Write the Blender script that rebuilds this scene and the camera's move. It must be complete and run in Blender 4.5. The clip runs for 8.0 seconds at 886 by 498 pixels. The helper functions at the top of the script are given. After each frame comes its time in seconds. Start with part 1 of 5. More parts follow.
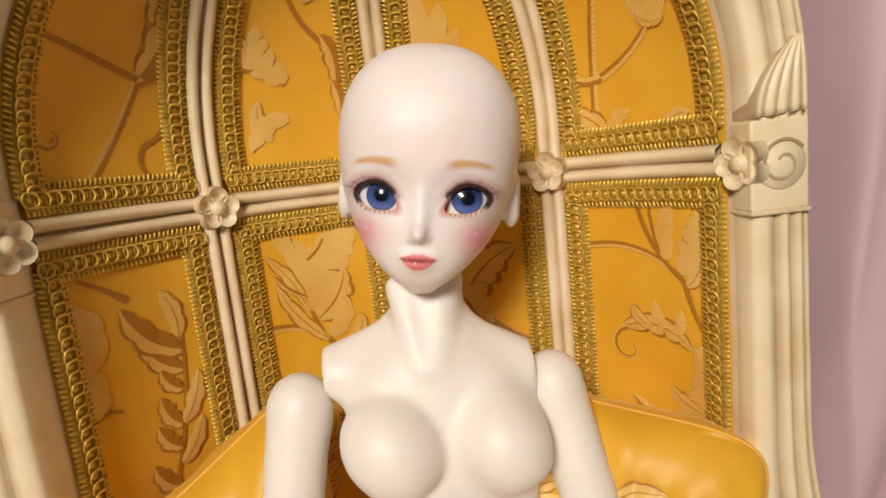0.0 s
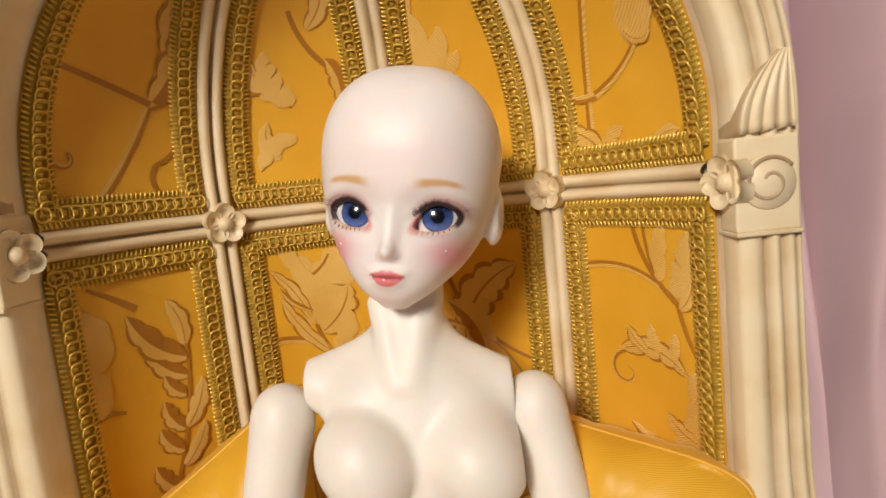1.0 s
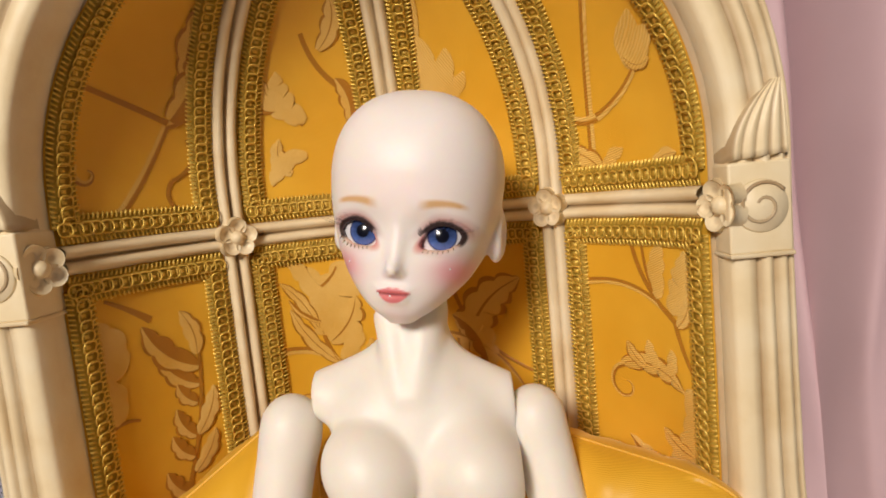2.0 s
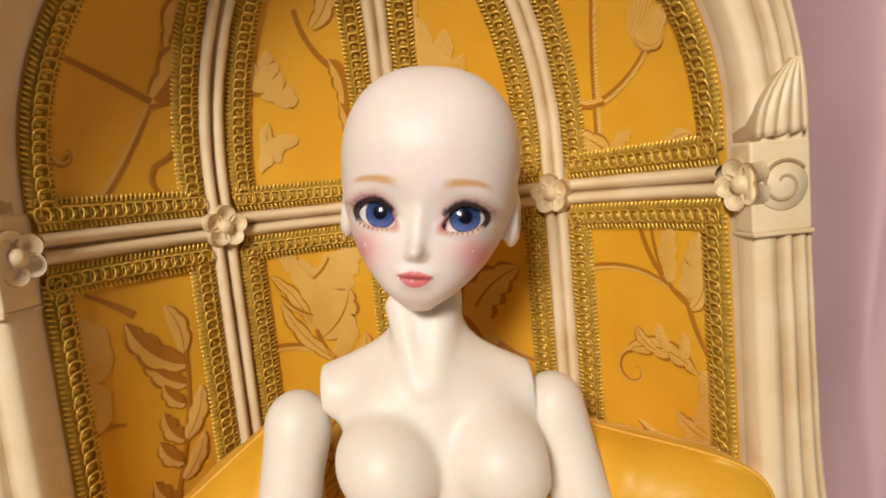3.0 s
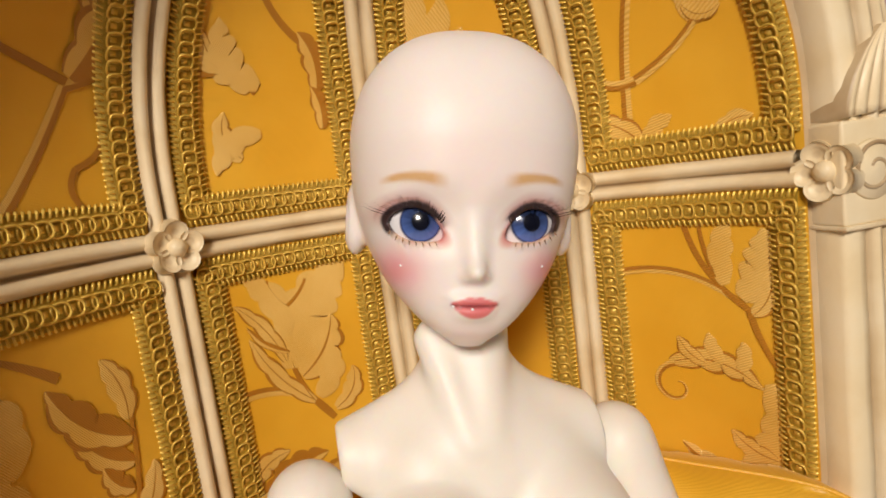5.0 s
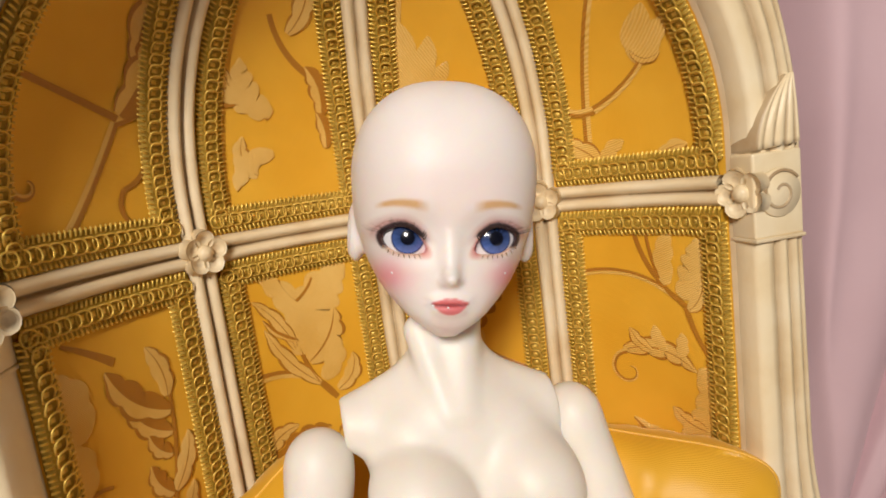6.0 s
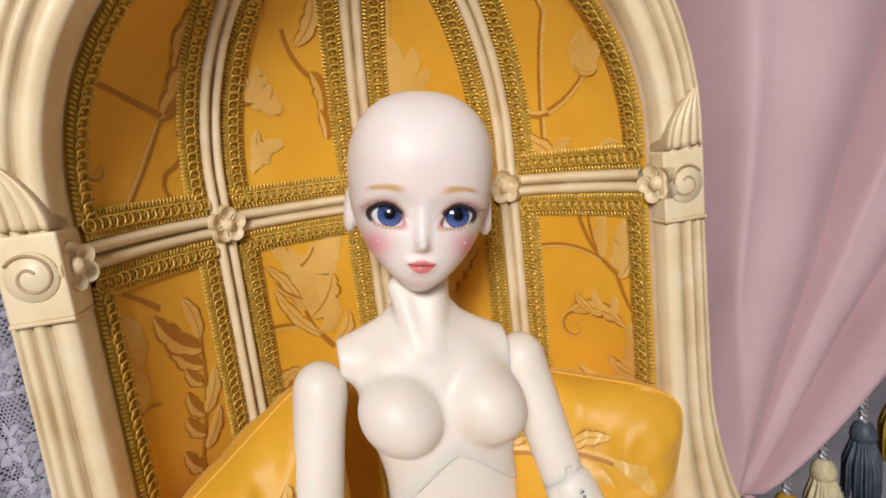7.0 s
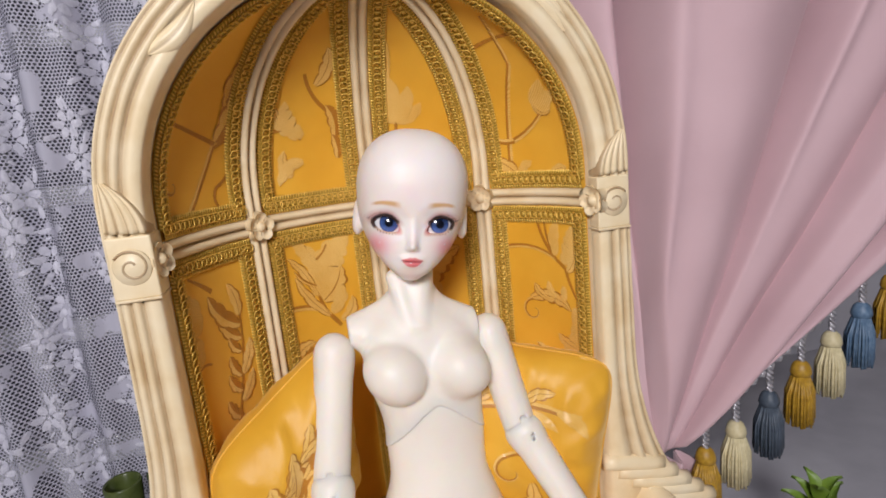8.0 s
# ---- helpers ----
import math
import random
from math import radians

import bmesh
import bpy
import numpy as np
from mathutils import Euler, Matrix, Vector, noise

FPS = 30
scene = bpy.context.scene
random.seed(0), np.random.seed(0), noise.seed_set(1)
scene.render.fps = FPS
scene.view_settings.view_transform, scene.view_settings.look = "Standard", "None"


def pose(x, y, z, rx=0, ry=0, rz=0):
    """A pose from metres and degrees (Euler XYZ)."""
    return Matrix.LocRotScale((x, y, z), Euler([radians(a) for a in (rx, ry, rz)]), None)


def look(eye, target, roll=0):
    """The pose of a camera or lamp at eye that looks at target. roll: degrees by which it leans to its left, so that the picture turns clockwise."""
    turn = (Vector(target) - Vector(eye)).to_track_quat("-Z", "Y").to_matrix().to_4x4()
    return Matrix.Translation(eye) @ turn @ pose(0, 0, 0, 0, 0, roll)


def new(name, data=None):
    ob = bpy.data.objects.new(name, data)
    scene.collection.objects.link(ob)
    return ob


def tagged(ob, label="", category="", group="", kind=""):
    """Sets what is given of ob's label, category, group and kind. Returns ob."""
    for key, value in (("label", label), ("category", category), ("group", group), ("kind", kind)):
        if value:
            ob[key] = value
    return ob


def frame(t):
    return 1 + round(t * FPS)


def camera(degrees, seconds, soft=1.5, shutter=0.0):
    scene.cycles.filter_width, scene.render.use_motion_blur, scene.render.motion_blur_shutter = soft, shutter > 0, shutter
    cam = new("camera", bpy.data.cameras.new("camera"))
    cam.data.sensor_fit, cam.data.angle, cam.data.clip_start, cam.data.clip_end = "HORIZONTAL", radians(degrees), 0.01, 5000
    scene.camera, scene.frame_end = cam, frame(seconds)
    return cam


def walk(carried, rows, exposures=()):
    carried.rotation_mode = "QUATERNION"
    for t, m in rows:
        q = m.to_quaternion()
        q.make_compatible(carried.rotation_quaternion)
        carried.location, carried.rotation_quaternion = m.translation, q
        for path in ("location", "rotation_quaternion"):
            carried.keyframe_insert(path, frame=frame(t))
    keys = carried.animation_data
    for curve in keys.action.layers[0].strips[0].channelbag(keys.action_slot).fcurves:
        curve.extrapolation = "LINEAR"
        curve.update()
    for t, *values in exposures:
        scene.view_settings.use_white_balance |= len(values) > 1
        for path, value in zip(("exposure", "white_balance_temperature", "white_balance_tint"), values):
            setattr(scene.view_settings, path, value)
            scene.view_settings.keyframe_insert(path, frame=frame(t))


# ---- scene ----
cam = camera(77.1, 8.0, 1.8)
METRES, EYE, TILT, LEAN, TURN = 0.36, 0.45, -9.0, 6.0, -5.0
ROWS = [
    (0.0, 0.0, 0.0, 0.0, -0.0, 0.0, -0.0),
    (0.5, 0.0279, 0.0045, 0.007, 3.26, 0.78, -0.35),
    (1.0, 0.0909, -0.0017, 0.0015, 6.35, 1.65, -1.02),
    (1.5, 0.101, -0.0251, 0.0142, 7.75, 2.19, -1.61),
    (3.0, 0.0211, -0.0031, -0.0081, 1.91, 2.67, -0.67),
    (3.5, -0.0527, 0.1134, -0.0123, -1.6, 2.82, 0.57),
    (4.0, -0.0751, 0.1419, 0.016, -5.04, 2.73, 1.97),
    (4.5, -0.0903, 0.1505, 0.0089, -7.06, 2.75, 2.73),
    (6.0, -0.0985, 0.0205, 0.0289, -7.67, 1.35, 2.65),
    (6.5, -0.0961, -0.0492, 0.0231, -7.67, 0.32, 2.26),
    (7.0, -0.0915, -0.1416, 0.015, -7.95, -0.57, 1.77),
    (7.5, -0.1083, -0.2481, 0.0241, -8.25, -0.91, 1.38),
    (8.0, -0.1106, -0.3742, 0.032, -8.65, -1.48, 1.04),
]
walk(cam, [(t, pose(0, 0, EYE, TILT, LEAN, TURN) @ pose(METRES * x, METRES * y, METRES * z, 90 + pitch, roll, yaw)) for t, x, y, z, yaw, pitch, roll in ROWS],
     [(0.0, -0.06, 7000, 13), (1.5, -0.05, 7000, 13), (3.0, -0.06, 7150, 14), (4.5, -0.08, 7200, 14), (6.0, -0.04, 6800, 12), (6.5, -0.02, 6500, 12), (7.0, -0.03, 6350, 13), (8.0, -0.05, 6100, 14)])

# ---- light ----
world = bpy.data.worlds.new("world")
scene.world = world
world.use_nodes = True
wn = world.node_tree
sky = wn.nodes.new("ShaderNodeTexSky")
sky.sky_type, sky.sun_disc, sky.sun_elevation, sky.sun_rotation = "NISHITA", False, radians(35), radians(160)
wn.links.new(sky.outputs[0], wn.nodes["Background"].inputs[0])
wn.nodes["Background"].inputs[1].default_value = 0.1


def area_lamp(name, eye, target, size_x, size_y, watts, colour):
    data = bpy.data.lights.new(name, "AREA")
    data.shape, data.size, data.size_y, data.energy, data.color = "RECTANGLE", size_x, size_y, watts, colour
    ob = new(name, data)
    ob.matrix_world = look(eye, target)
    return ob


# added overhead fill lamp, and an added unseen key lamp behind the camera
area_lamp("added_fill_lamp", (0.10, -0.60, 2.05), (0.0, 0.2, 0.4), 1.1, 1.1, 3.6, (1.0, 0.94, 0.86))
area_lamp("added_key_lamp", (-0.42, -1.05, 1.08), (0.0, 0.2, 0.43), 0.32, 0.32, 22.0, (1.0, 0.965, 0.915))


# ---- materials ----
def material(name):
    m = bpy.data.materials.new(name)
    m.use_nodes = True
    return m, m.node_tree.nodes, m.node_tree.links, m.node_tree.nodes["Principled BSDF"]


def node(nodes, kind, **values):
    n = nodes.new(kind)
    for key, value in values.items():
        n.inputs[key.replace("_", " ")].default_value = value
    return n


def ramp(nodes, links, source, stops):
    r = nodes.new("ShaderNodeValToRGB")
    e = r.color_ramp.elements
    while len(e) < len(stops):
        e.new(0.5)
    for el, (p, c) in zip(e, stops):
        el.position, el.color = p, (*c, 1)
    links.new(source, r.inputs[0])
    return r.outputs[0]


def plain(name, dark, light, rough=0.5, scale=60.0, bump=0.1, fine=600.0, metal=0.0, sheen=0.0, dist=0.0006, coords="Object"):
    """Two noises, coarse for the colour and fine for the relief."""
    m, n, l, b = material(name)
    co = n.new("ShaderNodeTexCoord")
    n1, n2 = node(n, "ShaderNodeTexNoise", Scale=scale, Detail=5.0), node(n, "ShaderNodeTexNoise", Scale=fine, Detail=3.0)
    for t in (n1, n2):
        l.new(co.outputs[coords], t.inputs["Vector"])
    l.new(ramp(n, l, n1.outputs[0], ((0.3, dark), (0.7, light))), b.inputs["Base Color"])
    bp = node(n, "ShaderNodeBump", Strength=bump, Distance=dist)
    l.new(n2.outputs[0], bp.inputs["Height"])
    l.new(bp.outputs[0], b.inputs["Normal"])
    b.inputs["Roughness"].default_value, b.inputs["Metallic"].default_value = rough, metal
    b.inputs["Sheen Weight"].default_value = sheen
    return m


def satin(name, dark, light, rough, weave, sheen=0.3, hatch=0.12):
    """Woven satin: fine threads as relief, slow changes of colour."""
    m, n, l, b = material(name)
    co = n.new("ShaderNodeTexCoord")
    n1 = node(n, "ShaderNodeTexNoise", Scale=22.0, Detail=3.0)
    l.new(co.outputs["Object"], n1.inputs["Vector"])
    w1 = node(n, "ShaderNodeTexWave", Scale=weave, Distortion=1.5, Detail=2.0)
    w1.bands_direction = "DIAGONAL" if hatch > 0.2 else "Z"
    l.new(co.outputs["Object"], w1.inputs["Vector"])
    n2 = node(n, "ShaderNodeTexNoise", Scale=1500.0, Detail=2.0)
    l.new(co.outputs["Object"], n2.inputs["Vector"])
    add = n.new("ShaderNodeMath")
    l.new(w1.outputs[1], add.inputs[0])
    l.new(n2.outputs[0], add.inputs[1])
    tone = n.new("ShaderNodeMath")
    tone.operation = "MULTIPLY_ADD"
    l.new(w1.outputs[1], tone.inputs[0])
    tone.inputs[1].default_value = hatch * 0.7
    l.new(n1.outputs[0], tone.inputs[2])
    l.new(ramp(n, l, tone.outputs[0], ((0.3, dark), (0.72 + hatch * 0.5, light))), b.inputs["Base Color"])
    bp = node(n, "ShaderNodeBump", Strength=min(0.6, hatch * 1.2), Distance=0.0004)
    l.new(add.outputs[0], bp.inputs["Height"])
    l.new(bp.outputs[0], b.inputs["Normal"])
    b.inputs["Roughness"].default_value, b.inputs["Sheen Weight"].default_value = rough, sheen
    b.inputs["Sheen Roughness"].default_value = 0.4
    b.inputs["Sheen Tint"].default_value = (1.0, 0.85, 0.45, 1)
    return m


def carved_paint():
    """Cream paint with a brown glaze left in the grooves that are marked as such."""
    m, n, l, b = material("cream_paint")
    co = n.new("ShaderNodeTexCoord")
    n1, n2 = node(n, "ShaderNodeTexNoise", Scale=45.0, Detail=6.0), node(n, "ShaderNodeTexNoise", Scale=500.0, Detail=3.0)
    for t in (n1, n2):
        l.new(co.outputs["Object"], t.inputs["Vector"])
    base = ramp(n, l, n1.outputs[0], ((0.25, (0.76, 0.585, 0.335)), (0.5, (0.84, 0.69, 0.445)), (0.75, (0.87, 0.75, 0.53))))
    at = n.new("ShaderNodeAttribute")
    at.attribute_name = "glaze"
    mul = n.new("ShaderNodeMath")
    mul.operation = "MULTIPLY"
    l.new(at.outputs["Fac"], mul.inputs[0])
    l.new(ramp(n, l, n1.outputs[0], ((0.2, (1, 1, 1)), (0.8, (0.45, 0.45, 0.45)))), mul.inputs[1])
    mix = n.new("ShaderNodeMixRGB")
    l.new(mul.outputs[0], mix.inputs[0])
    l.new(base, mix.inputs[1])
    mix.inputs[2].default_value = (0.27, 0.145, 0.055, 1)
    l.new(mix.outputs[0], b.inputs["Base Color"])
    bp = node(n, "ShaderNodeBump", Strength=0.15, Distance=0.0008)
    l.new(n2.outputs[0], bp.inputs["Height"])
    l.new(bp.outputs[0], b.inputs["Normal"])
    b.inputs["Roughness"].default_value = 0.42
    return m


CREAM = carved_paint()
FABRIC = satin("gold_satin", (0.76, 0.37, 0.025), (0.87, 0.475, 0.045), 0.32, 700.0, 0.5)
PILLOW = satin("pillow_satin", (0.70, 0.345, 0.020), (0.82, 0.44, 0.036), 0.44, 700.0)
MOTIF = satin("bronze_thread", (0.38, 0.14, 0.012), (0.55, 0.235, 0.024), 0.40, 620.0, 0.2, 0.30)
MOTIF_PALE = satin("pale_thread", (0.68, 0.35, 0.045), (0.92, 0.61, 0.19), 0.26, 620.0, 0.4, 0.34)
BRAID = plain("gold_braid", (0.62, 0.39, 0.055), (0.90, 0.62, 0.14), 0.42, 300.0, 0.3, 2500.0, 0.5)
BRAID_BASE = plain("gold_braid_ground", (0.33, 0.20, 0.02), (0.50, 0.32, 0.04), 0.5, 300.0, 0.6, 2500.0, 0.3)
PINK = plain("pink_cloth", (0.53, 0.355, 0.385), (0.61, 0.425, 0.455), 0.75, 9.0, 0.12, 1800.0, 0.0, 0.1)
# dark grey, so that the unseen walls and ceiling bounce less light
WALL = plain("dimmed_unseen_wall", (0.24, 0.23, 0.24), (0.34, 0.33, 0.34), 0.8, 5.0, 0.1, 200.0)
BACK = plain("grey_wall", (0.47, 0.455, 0.50), (0.61, 0.595, 0.645), 0.85, 7.0, 0.15, 200.0)
TABLE = plain("table_cloth", (0.40, 0.39, 0.43), (0.52, 0.51, 0.55), 0.8, 12.0, 0.2, 900.0)
WHITE = plain("white_paint", (0.74, 0.74, 0.76), (0.82, 0.82, 0.83), 0.4, 20.0, 0.05, 300.0)
SLATE = plain("slate_thread", (0.045, 0.06, 0.085), (0.09, 0.115, 0.15), 0.45, 300.0, 0.4, 1500.0)
BLUE = plain("blue_thread", (0.07, 0.13, 0.22), (0.16, 0.24, 0.35), 0.4, 300.0, 0.4, 1500.0)
GOLD = plain("gold_thread", (0.32, 0.17, 0.015), (0.52, 0.31, 0.03), 0.4, 300.0, 0.4, 1500.0)
IVORY = plain("ivory_thread", (0.55, 0.47, 0.26), (0.7, 0.62, 0.4), 0.45, 300.0, 0.4, 1500.0)
SILVER = plain("silver_cord", (0.22, 0.21, 0.24), (0.66, 0.64, 0.67), 0.3, 400.0, 0.4, 1500.0, 0.4)
GREEN = plain("green_glaze", (0.055, 0.075, 0.018), (0.10, 0.125, 0.035), 0.25, 60.0, 0.1, 500.0)
LEAF = plain("leaf_green", (0.11, 0.20, 0.02), (0.19, 0.29, 0.035), 0.45, 90.0, 0.2, 700.0)


# ---- building helpers ----
def mesh_of(name, verts, faces, mats=(), smooth=True, glaze=None):
    me = bpy.data.meshes.new(name)
    me.from_pydata([tuple(v) for v in verts], [], [tuple(f) for f in faces])
    for m in mats:
        me.materials.append(m)
    if smooth:
        me.polygons.foreach_set("use_smooth", [True] * len(me.polygons))
    if glaze is not None:
        a = me.attributes.new("glaze", "FLOAT", "POINT")
        a.data.foreach_set("value", [float(g) for g in glaze])
    me.update()
    return me


def thing(name, label, category, at=(0, 0, 0), group="", kind=""):
    e = new(name)
    e.location = at
    return tagged(e, label, category, group, kind)


def piece(name, me, parent, label="", m=None):
    """One mesh object under a thing or a part."""
    ob = new(name, me)
    ob.parent = parent
    if parent is not None:
        up = Matrix.Translation(parent.location) if parent.parent is None else Matrix.Identity(4)
        ob.matrix_parent_inverse = up.inverted()
    if m is not None:
        ob.matrix_basis = m
    return tagged(ob, label)


def grid_faces(nu, nv, close_u=False, flip=False):
    out = []
    for i in range(nu if close_u else nu - 1):
        for j in range(nv - 1):
            a, b = i * nv + j, ((i + 1) % nu) * nv + j
            out.append((a, a + 1, b + 1, b) if flip else (a, b, b + 1, a + 1))
    return out


def box(x0, x1, y0, y1, z0, z1, bevel=0.0):
    bm = bmesh.new()
    bmesh.ops.create_cube(bm, size=1.0)
    for v in bm.verts:
        v.co = Vector(((x0 + x1) / 2 + v.co.x * (x1 - x0), (y0 + y1) / 2 + v.co.y * (y1 - y0), (z0 + z1) / 2 + v.co.z * (z1 - z0)))
    if bevel:
        bmesh.ops.bevel(bm, geom=bm.edges[:], offset=bevel, segments=3, profile=0.6, affect="EDGES")
    return bm


def bm_mesh(name, bm, mat, smooth=False):
    me = bpy.data.meshes.new(name)
    bm.to_mesh(me)
    bm.free()
    me.materials.append(mat)
    if smooth:
        me.polygons.foreach_set("use_smooth", [True] * len(me.polygons))
    return me


def structure(name, bm, mat, label):
    return tagged(new(name, bm_mesh(name, bm, mat)), label, name.split("_")[0], "", "structure")


def lathe(profile, n=24):
    """Verts and faces of a turned form round z; profile: (radius, height) from below."""
    v = [(r * math.cos(2 * math.pi * i / n), r * math.sin(2 * math.pi * i / n), z) for i in range(n) for r, z in profile]
    return v, grid_faces(n, len(profile), True)


def tube(points, radius, n=8, taper=None):
    """Verts and faces of a tube along points, with closed ends."""
    p = [Vector(q) for q in points]
    verts, faces = [], []
    side = Vector((0.3, 0.9, 0.2))
    for i, q in enumerate(p):
        t = (p[min(i + 1, len(p) - 1)] - p[max(i - 1, 0)]).normalized()
        a = t.cross(side).normalized()
        b = t.cross(a)
        r = radius * (taper[i] if taper else 1)
        verts += [q + r * (math.cos(2 * math.pi * k / n) * a + math.sin(2 * math.pi * k / n) * b) for k in range(n)]
    for i in range(len(p) - 1):
        for k in range(n):
            faces.append((i * n + k, i * n + (k + 1) % n, (i + 1) * n + (k + 1) % n, (i + 1) * n + k))
    faces += [tuple(range(n))[::-1], tuple(range((len(p) - 1) * n, len(p) * n))]
    return verts, faces


class Joined:
    """Collects verts, faces and groove marks of several forms into one mesh."""

    def __init__(self):
        self.v, self.f, self.g = [], [], []

    def add(self, verts, faces, m=None, glaze=0.0):
        k = len(self.v)
        self.v += [m @ Vector(q) for q in verts] if m is not None else [Vector(q) for q in verts]
        self.f += [tuple(i + k for i in f) for f in faces]
        self.g += list(glaze) if isinstance(glaze, (list, tuple)) else [glaze] * len(verts)

    def mesh(self, name, *mats, smooth=True, glazed=False):
        return mesh_of(name, self.v, self.f, mats, smooth, self.g if glazed else None)


# ---- the room: table, walls, window ----
structure("table", box(-0.75, 0.95, -0.45, 0.66, 0.0, 0.04, 0.006), TABLE, "table covered with a pale grey cloth")
structure("floor", box(-2.2, 2.2, -2.4, 1.4, -0.78, -0.74), TABLE, "pale floor of the room")
# unseen ceiling and walls that close the room; WALL is darkened to weaken fill
structure("ceiling", box(-2.2, 2.2, -2.4, 1.4, 2.1, 2.14), WALL, "unseen plain ceiling, dark grey to cut bounced light")
structure("wall_south", box(-2.2, 2.2, -2.44, -2.4, -0.74, 2.1), WALL, "unseen plain wall, dark grey to cut bounced light")
structure("wall_west", box(-2.24, -2.2, -2.4, 1.4, -0.74, 2.1), WALL, "unseen plain wall, dark grey to cut bounced light")
structure("wall_east", box(2.2, 2.24, -2.4, 1.4, -0.74, 2.1), WALL, "unseen plain wall, dark grey to cut bounced light")
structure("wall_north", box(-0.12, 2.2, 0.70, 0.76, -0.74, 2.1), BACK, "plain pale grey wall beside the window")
structure("wall_north_west", box(-2.2, -1.15, 0.70, 0.76, -0.74, 2.1), WALL, "unseen dark grey wall beside the window, cutting bounced light")
structure("wall_north_low", box(-1.15, -0.12, 0.70, 0.76, -0.74, -0.12), WALL, "unseen dark grey wall below the window, cutting bounced light")
structure("wall_north_top", box(-1.15, -0.12, 0.70, 0.76, 1.4, 2.1), WALL, "unseen dark grey wall over the window, cutting bounced light")


# ---- the armchair ----
CX, YF, ZS, W0, H0, D0, ZB, BAND = -0.003, 0.204, 0.46, 0.130, 0.126, 0.1035, 0.175, 0.439
RIBS = (-0.528, 0.0, 0.5)
SWEEP = radians(75)
RIB_HALF, TRIM = 0.0062, 0.0128


def shell(u, v, lift=0.0):
    """The hollow of the back: u from side to side (-1 to 1), v up along it. lift: metres out of the surface, towards the sitter."""
    def at(u, v):
        phi = max(0.0, min((v - ZS) / H0, 1.555))
        c = math.cos(phi)
        a = u * SWEEP
        deep = (math.cos(a) - math.cos(SWEEP)) / (1 - math.cos(SWEEP))
        return Vector((CX + W0 * c * math.sin(a) / math.sin(SWEEP), YF + D0 * c ** 1.15 * deep + 0.008 * (1 - c), min(v, ZS) + H0 * math.sin(phi)))
    p = at(u, v)
    if not lift:
        return p
    e = 1e-3
    du, dv = at(u + e, v) - at(u - e, v), at(u, v + e) - at(u, v - e)
    n = dv.cross(du).normalized()
    return p - lift * n


def width_at(u, v):
    return (shell(u + 0.01, v) - shell(u - 0.01, v)).length / 0.02


chair = thing("armchair", "cream carved armchair with hooded gold brocade back on the table", "armchair", (CX, YF, 0.04))
V_TOP = ZS + H0 * 1.54

# lining behind the panels
nu, nv = 49, 61
lin = [shell(-1 + 2 * i / (nu - 1), ZB + (V_TOP - ZB) * j / (nv - 1), -0.0015) for i in range(nu) for j in range(nv)]
outer = [shell(-1 + 2 * i / (nu - 1), ZB + (V_TOP - ZB) * j / (nv - 1), -0.012) for i in range(nu) for j in range(nv)]
fs = grid_faces(nu, nv) + [tuple(k + nu * nv for k in f) for f in grid_faces(nu, nv, flip=True)]
piece("back_shell", mesh_of("back_shell", lin + outer, fs, (CREAM,), True, [0.15] * (2 * nu * nv)), chair)


FX = -0.0018


def front_y(x):
    """Depth of the front frame: its left post stands a little forward of the right one."""
    return YF - 0.008 + 0.028 * min(0.0, x - 0.12)


# the carved front frame: from the arms up and over the arch
def frame_line(s):
    """Inner and outer edge of the frame at s (-1 to 1), in x and z, with the way outwards."""
    side, q = (-1 if s < 0 else 1), abs(s)
    if q > 0.5:
        z = ZS - (q - 0.5) / 0.5 * (ZS - ZB)
        flare = max(0.0, 0.335 - z)
        return (side * 0.1305, z), (side * (0.1545 + 0.012 * max(0, (0.42 - z) / 0.25) ** 2 + 2.4 * flare ** 2 + 4.5 * flare ** 3), z - 0.12 * flare)
    a = (0.5 - q) / 0.5 * math.pi / 2
    c, d = math.cos(a), math.sin(a)
    return (side * 0.1305 * c, ZS + 0.127 * d), (side * 0.1545 * c ** 0.94, ZS + 0.150 * d ** 0.98)


# profile: part of the way from inner to outer edge, depth, groove mark
PROFILE = ((0.02, 0.020, 0), (0.0, 0.009, 0), (0.03, 0.001, 0), (0.08, -0.001, 0), (0.25, -0.0015, 0), (0.38, -0.001, 0.5), (0.42, 0.0010, 1.0),
           (0.46, -0.001, 0.4), (0.53, -0.0028, 0), (0.62, -0.002, 0.4), (0.66, 0.0014, 1.0), (0.70, -0.0008, 0.5), (0.78, -0.002, 0),
           (0.86, -0.001, 0.3), (0.885, 0.0008, 1.0), (0.915, -0.0008, 0.3), (0.96, -0.0006, 0), (0.99, 0.0015, 0), (1.0, 0.005, 0), (1.0, 0.030, 0))
fv, fg, N = [], [], 161
for i in range(N):
    (xi, zi), (xo, zo) = frame_line(-1 + 2 * i / (N - 1))
    for f, d, g in PROFILE:
        wob = 0.0004 * noise.noise(Vector((xi * 40, zi * 40, f * 3)))
        fv.append((FX + xi + (xo - xi) * f, front_y(xi) + (d if d < 0.015 else d + YF - 0.008 - front_y(xi)) + wob, zi + (zo - zi) * f))
        fg.append(g)
np_ = len(PROFILE)
ff = grid_faces(N, np_) + [(i * np_ + np_ - 1, i * np_, (i + 1) * np_, (i + 1) * np_ + np_ - 1) for i in range(N - 1)]
front = piece("frame", mesh_of("frame", fv, ff, (CREAM,), True, fg), chair)


